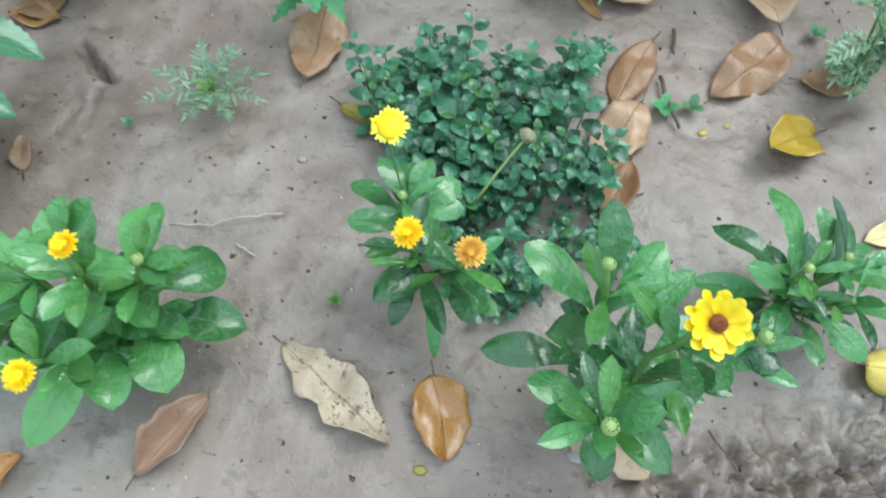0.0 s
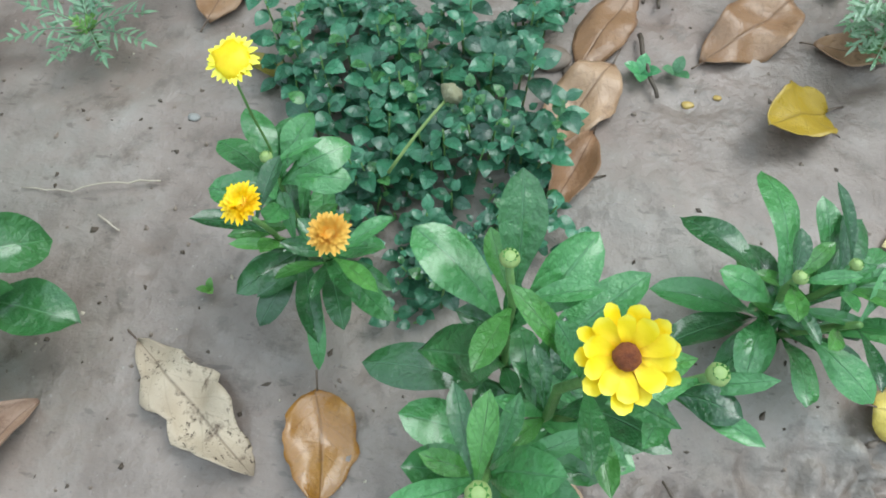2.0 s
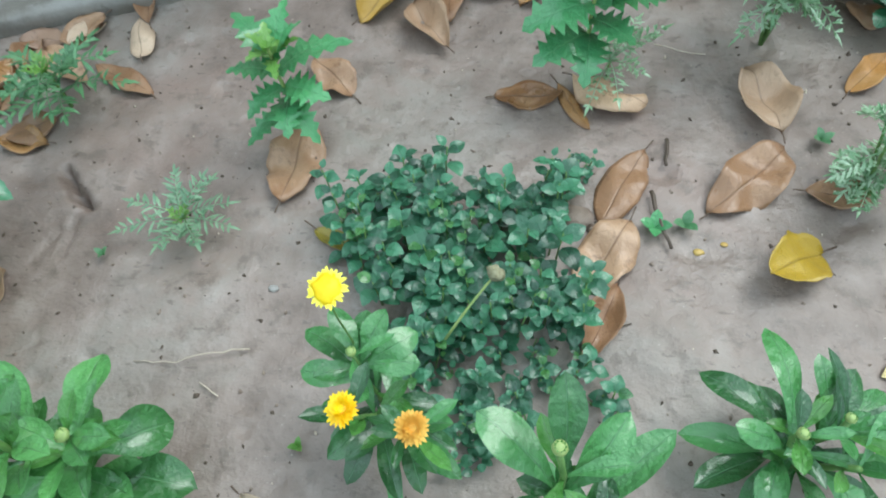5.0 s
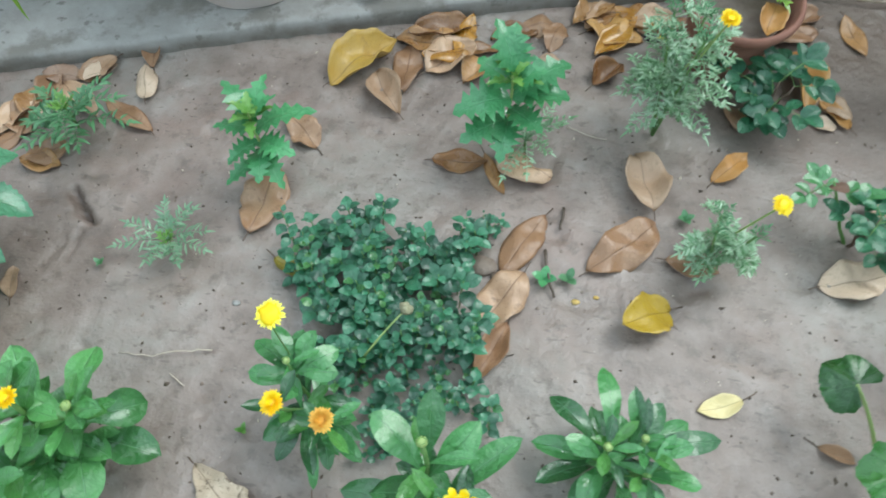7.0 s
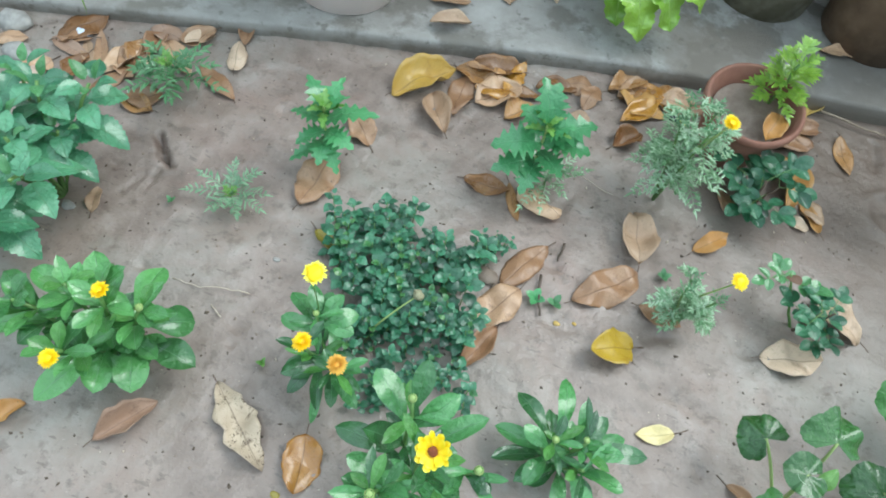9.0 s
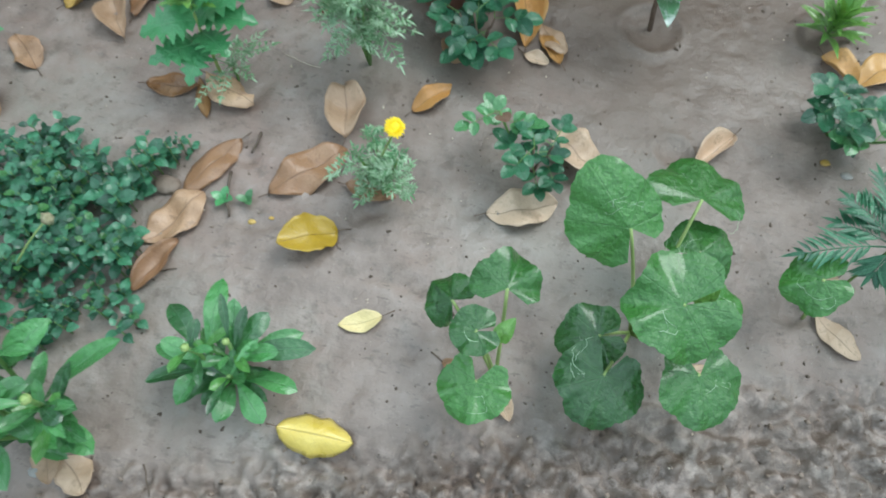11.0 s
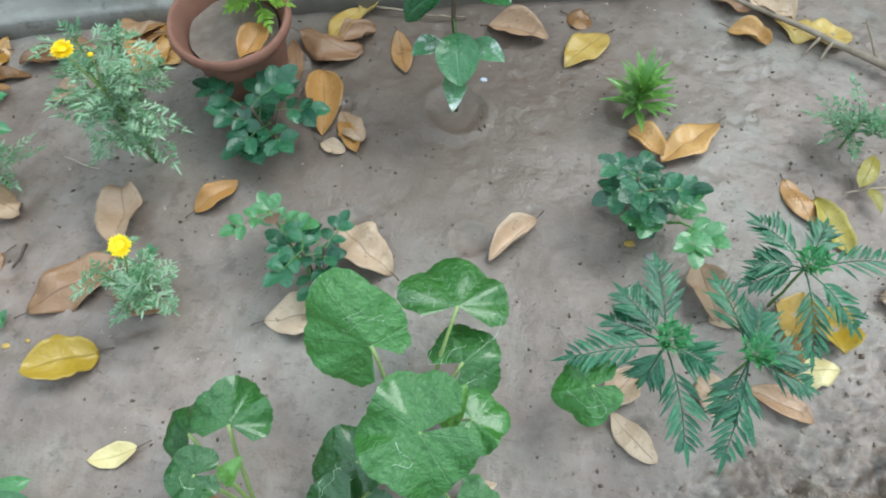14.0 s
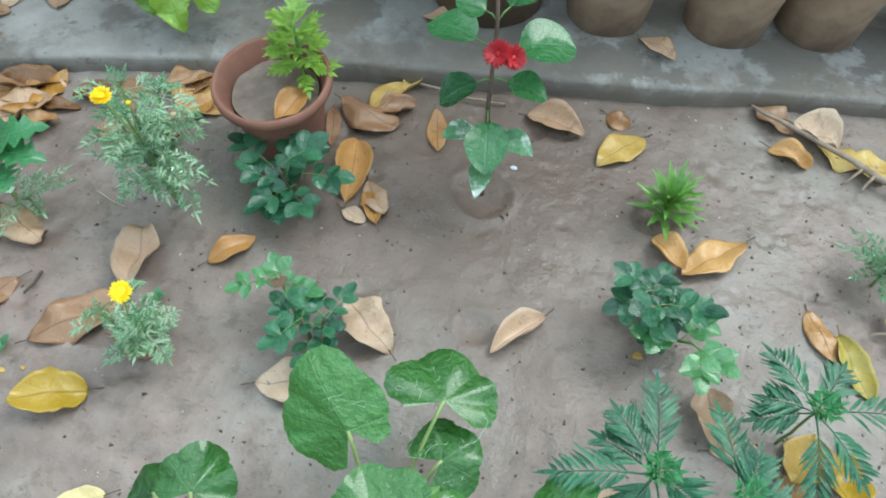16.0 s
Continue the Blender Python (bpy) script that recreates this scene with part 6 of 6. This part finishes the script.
pebble(0.232, 0.655, 0.022, M["clod"], "lump of grey-brown mud beside a mint patch", "mud_clod", 0.5)
pebble(0.262, 0.640, 0.013, M["clod"], "lump of grey-brown mud beside a mint patch", "mud_clod", 0.5)
scrap = pebble(0.500, 1.225, 0.014, M["black"], "crumpled black plastic scrap with a yellow fleck", "plastic_scrap", 0.6)
HOME[scrap] = Vector((0, 0, 0))
bm = bmesh.new()
blade(bm, (0.006, -0.008, 0.009), (0.030, -0.016, 0.004), 0.008, shape="strap", arch=0.1, n=5, m=2, rng=LR)
part("yellow_fleck", bm, M["petal"], scrap, "bright yellow fleck")


def crumbs(name, count, region, size, material, label, seed):
    """Many small crumbs of soil or litter, in one mesh."""
    rng = random.Random(seed)
    bm = bmesh.new()
    made = 0
    while made < count:
        x, y = rng.uniform(region[0], region[1]), rng.uniform(region[2], region[3])
        if region[4] and rng.random() > rough_soil(x, y):
            continue
        edge = next(ay + (by - ay) * (x - ax) / (bx - ax) for (ax, ay), (bx, by) in zip(CURB, CURB[1:]) if ax <= x <= bx)
        if y > edge - 0.01:
            continue
        r = size * rng.uniform(0.4, 1.0) ** 2
        q = Euler((rng.uniform(0, 6), rng.uniform(0, 6), rng.uniform(0, 6))).to_matrix()
        z = ground_z(x, y) - r * 0.1
        stretch = Vector((rng.uniform(0.8, 2.0), 1, rng.uniform(0.5, 0.9)))
        vs = [bm.verts.new(Vector((x, y, z)) + q @ Vector((a * r * stretch.x, b * r * stretch.y, c * r * stretch.z)) * rng.uniform(0.8, 1.2)) for a, b, c in ((1, 0, 0), (-1, 0, 0), (0, 1, 0), (0, -1, 0), (0, 0, 1), (0, 0, -1))]
        for i, j, k in ((0, 2, 4), (2, 1, 4), (1, 3, 4), (3, 0, 4), (2, 0, 5), (1, 2, 5), (3, 1, 5), (0, 3, 5)):
            bm.faces.new((vs[i], vs[j], vs[k]))
        made += 1
    single(name, bm, material, 0, 0, 0, label, "soil crumbs", kind="stuff")


crumbs("soil_clods", 1500, (0.15, 2.2, -0.1, 1.1, True), 0.007, M["clod"], "loose mud clods on the trodden strip", 201)
crumbs("soil_crumbs", 1400, (-0.95, 2.1, -0.05, 1.5, False), 0.0036, M["clod"], "fine crumbs of soil over the bed", 202)
crumbs("dark_litter", 1700, (-0.95, 2.1, -0.05, 1.5, False), 0.0042, M["dark_twig"], "dark specks of plant litter on the mud", 203)
crumbs("dent_crumbs", 380, (1.3, 2.1, 0.6, 1.5, False), 0.0045, M["clod"], "loose soil crumbs at the drier end", 205)
crumbs("pale_litter", 340, (-0.95, 2.1, -0.05, 1.5, False), 0.0036, M["straw"], "pale specks of straw on the mud", 204)
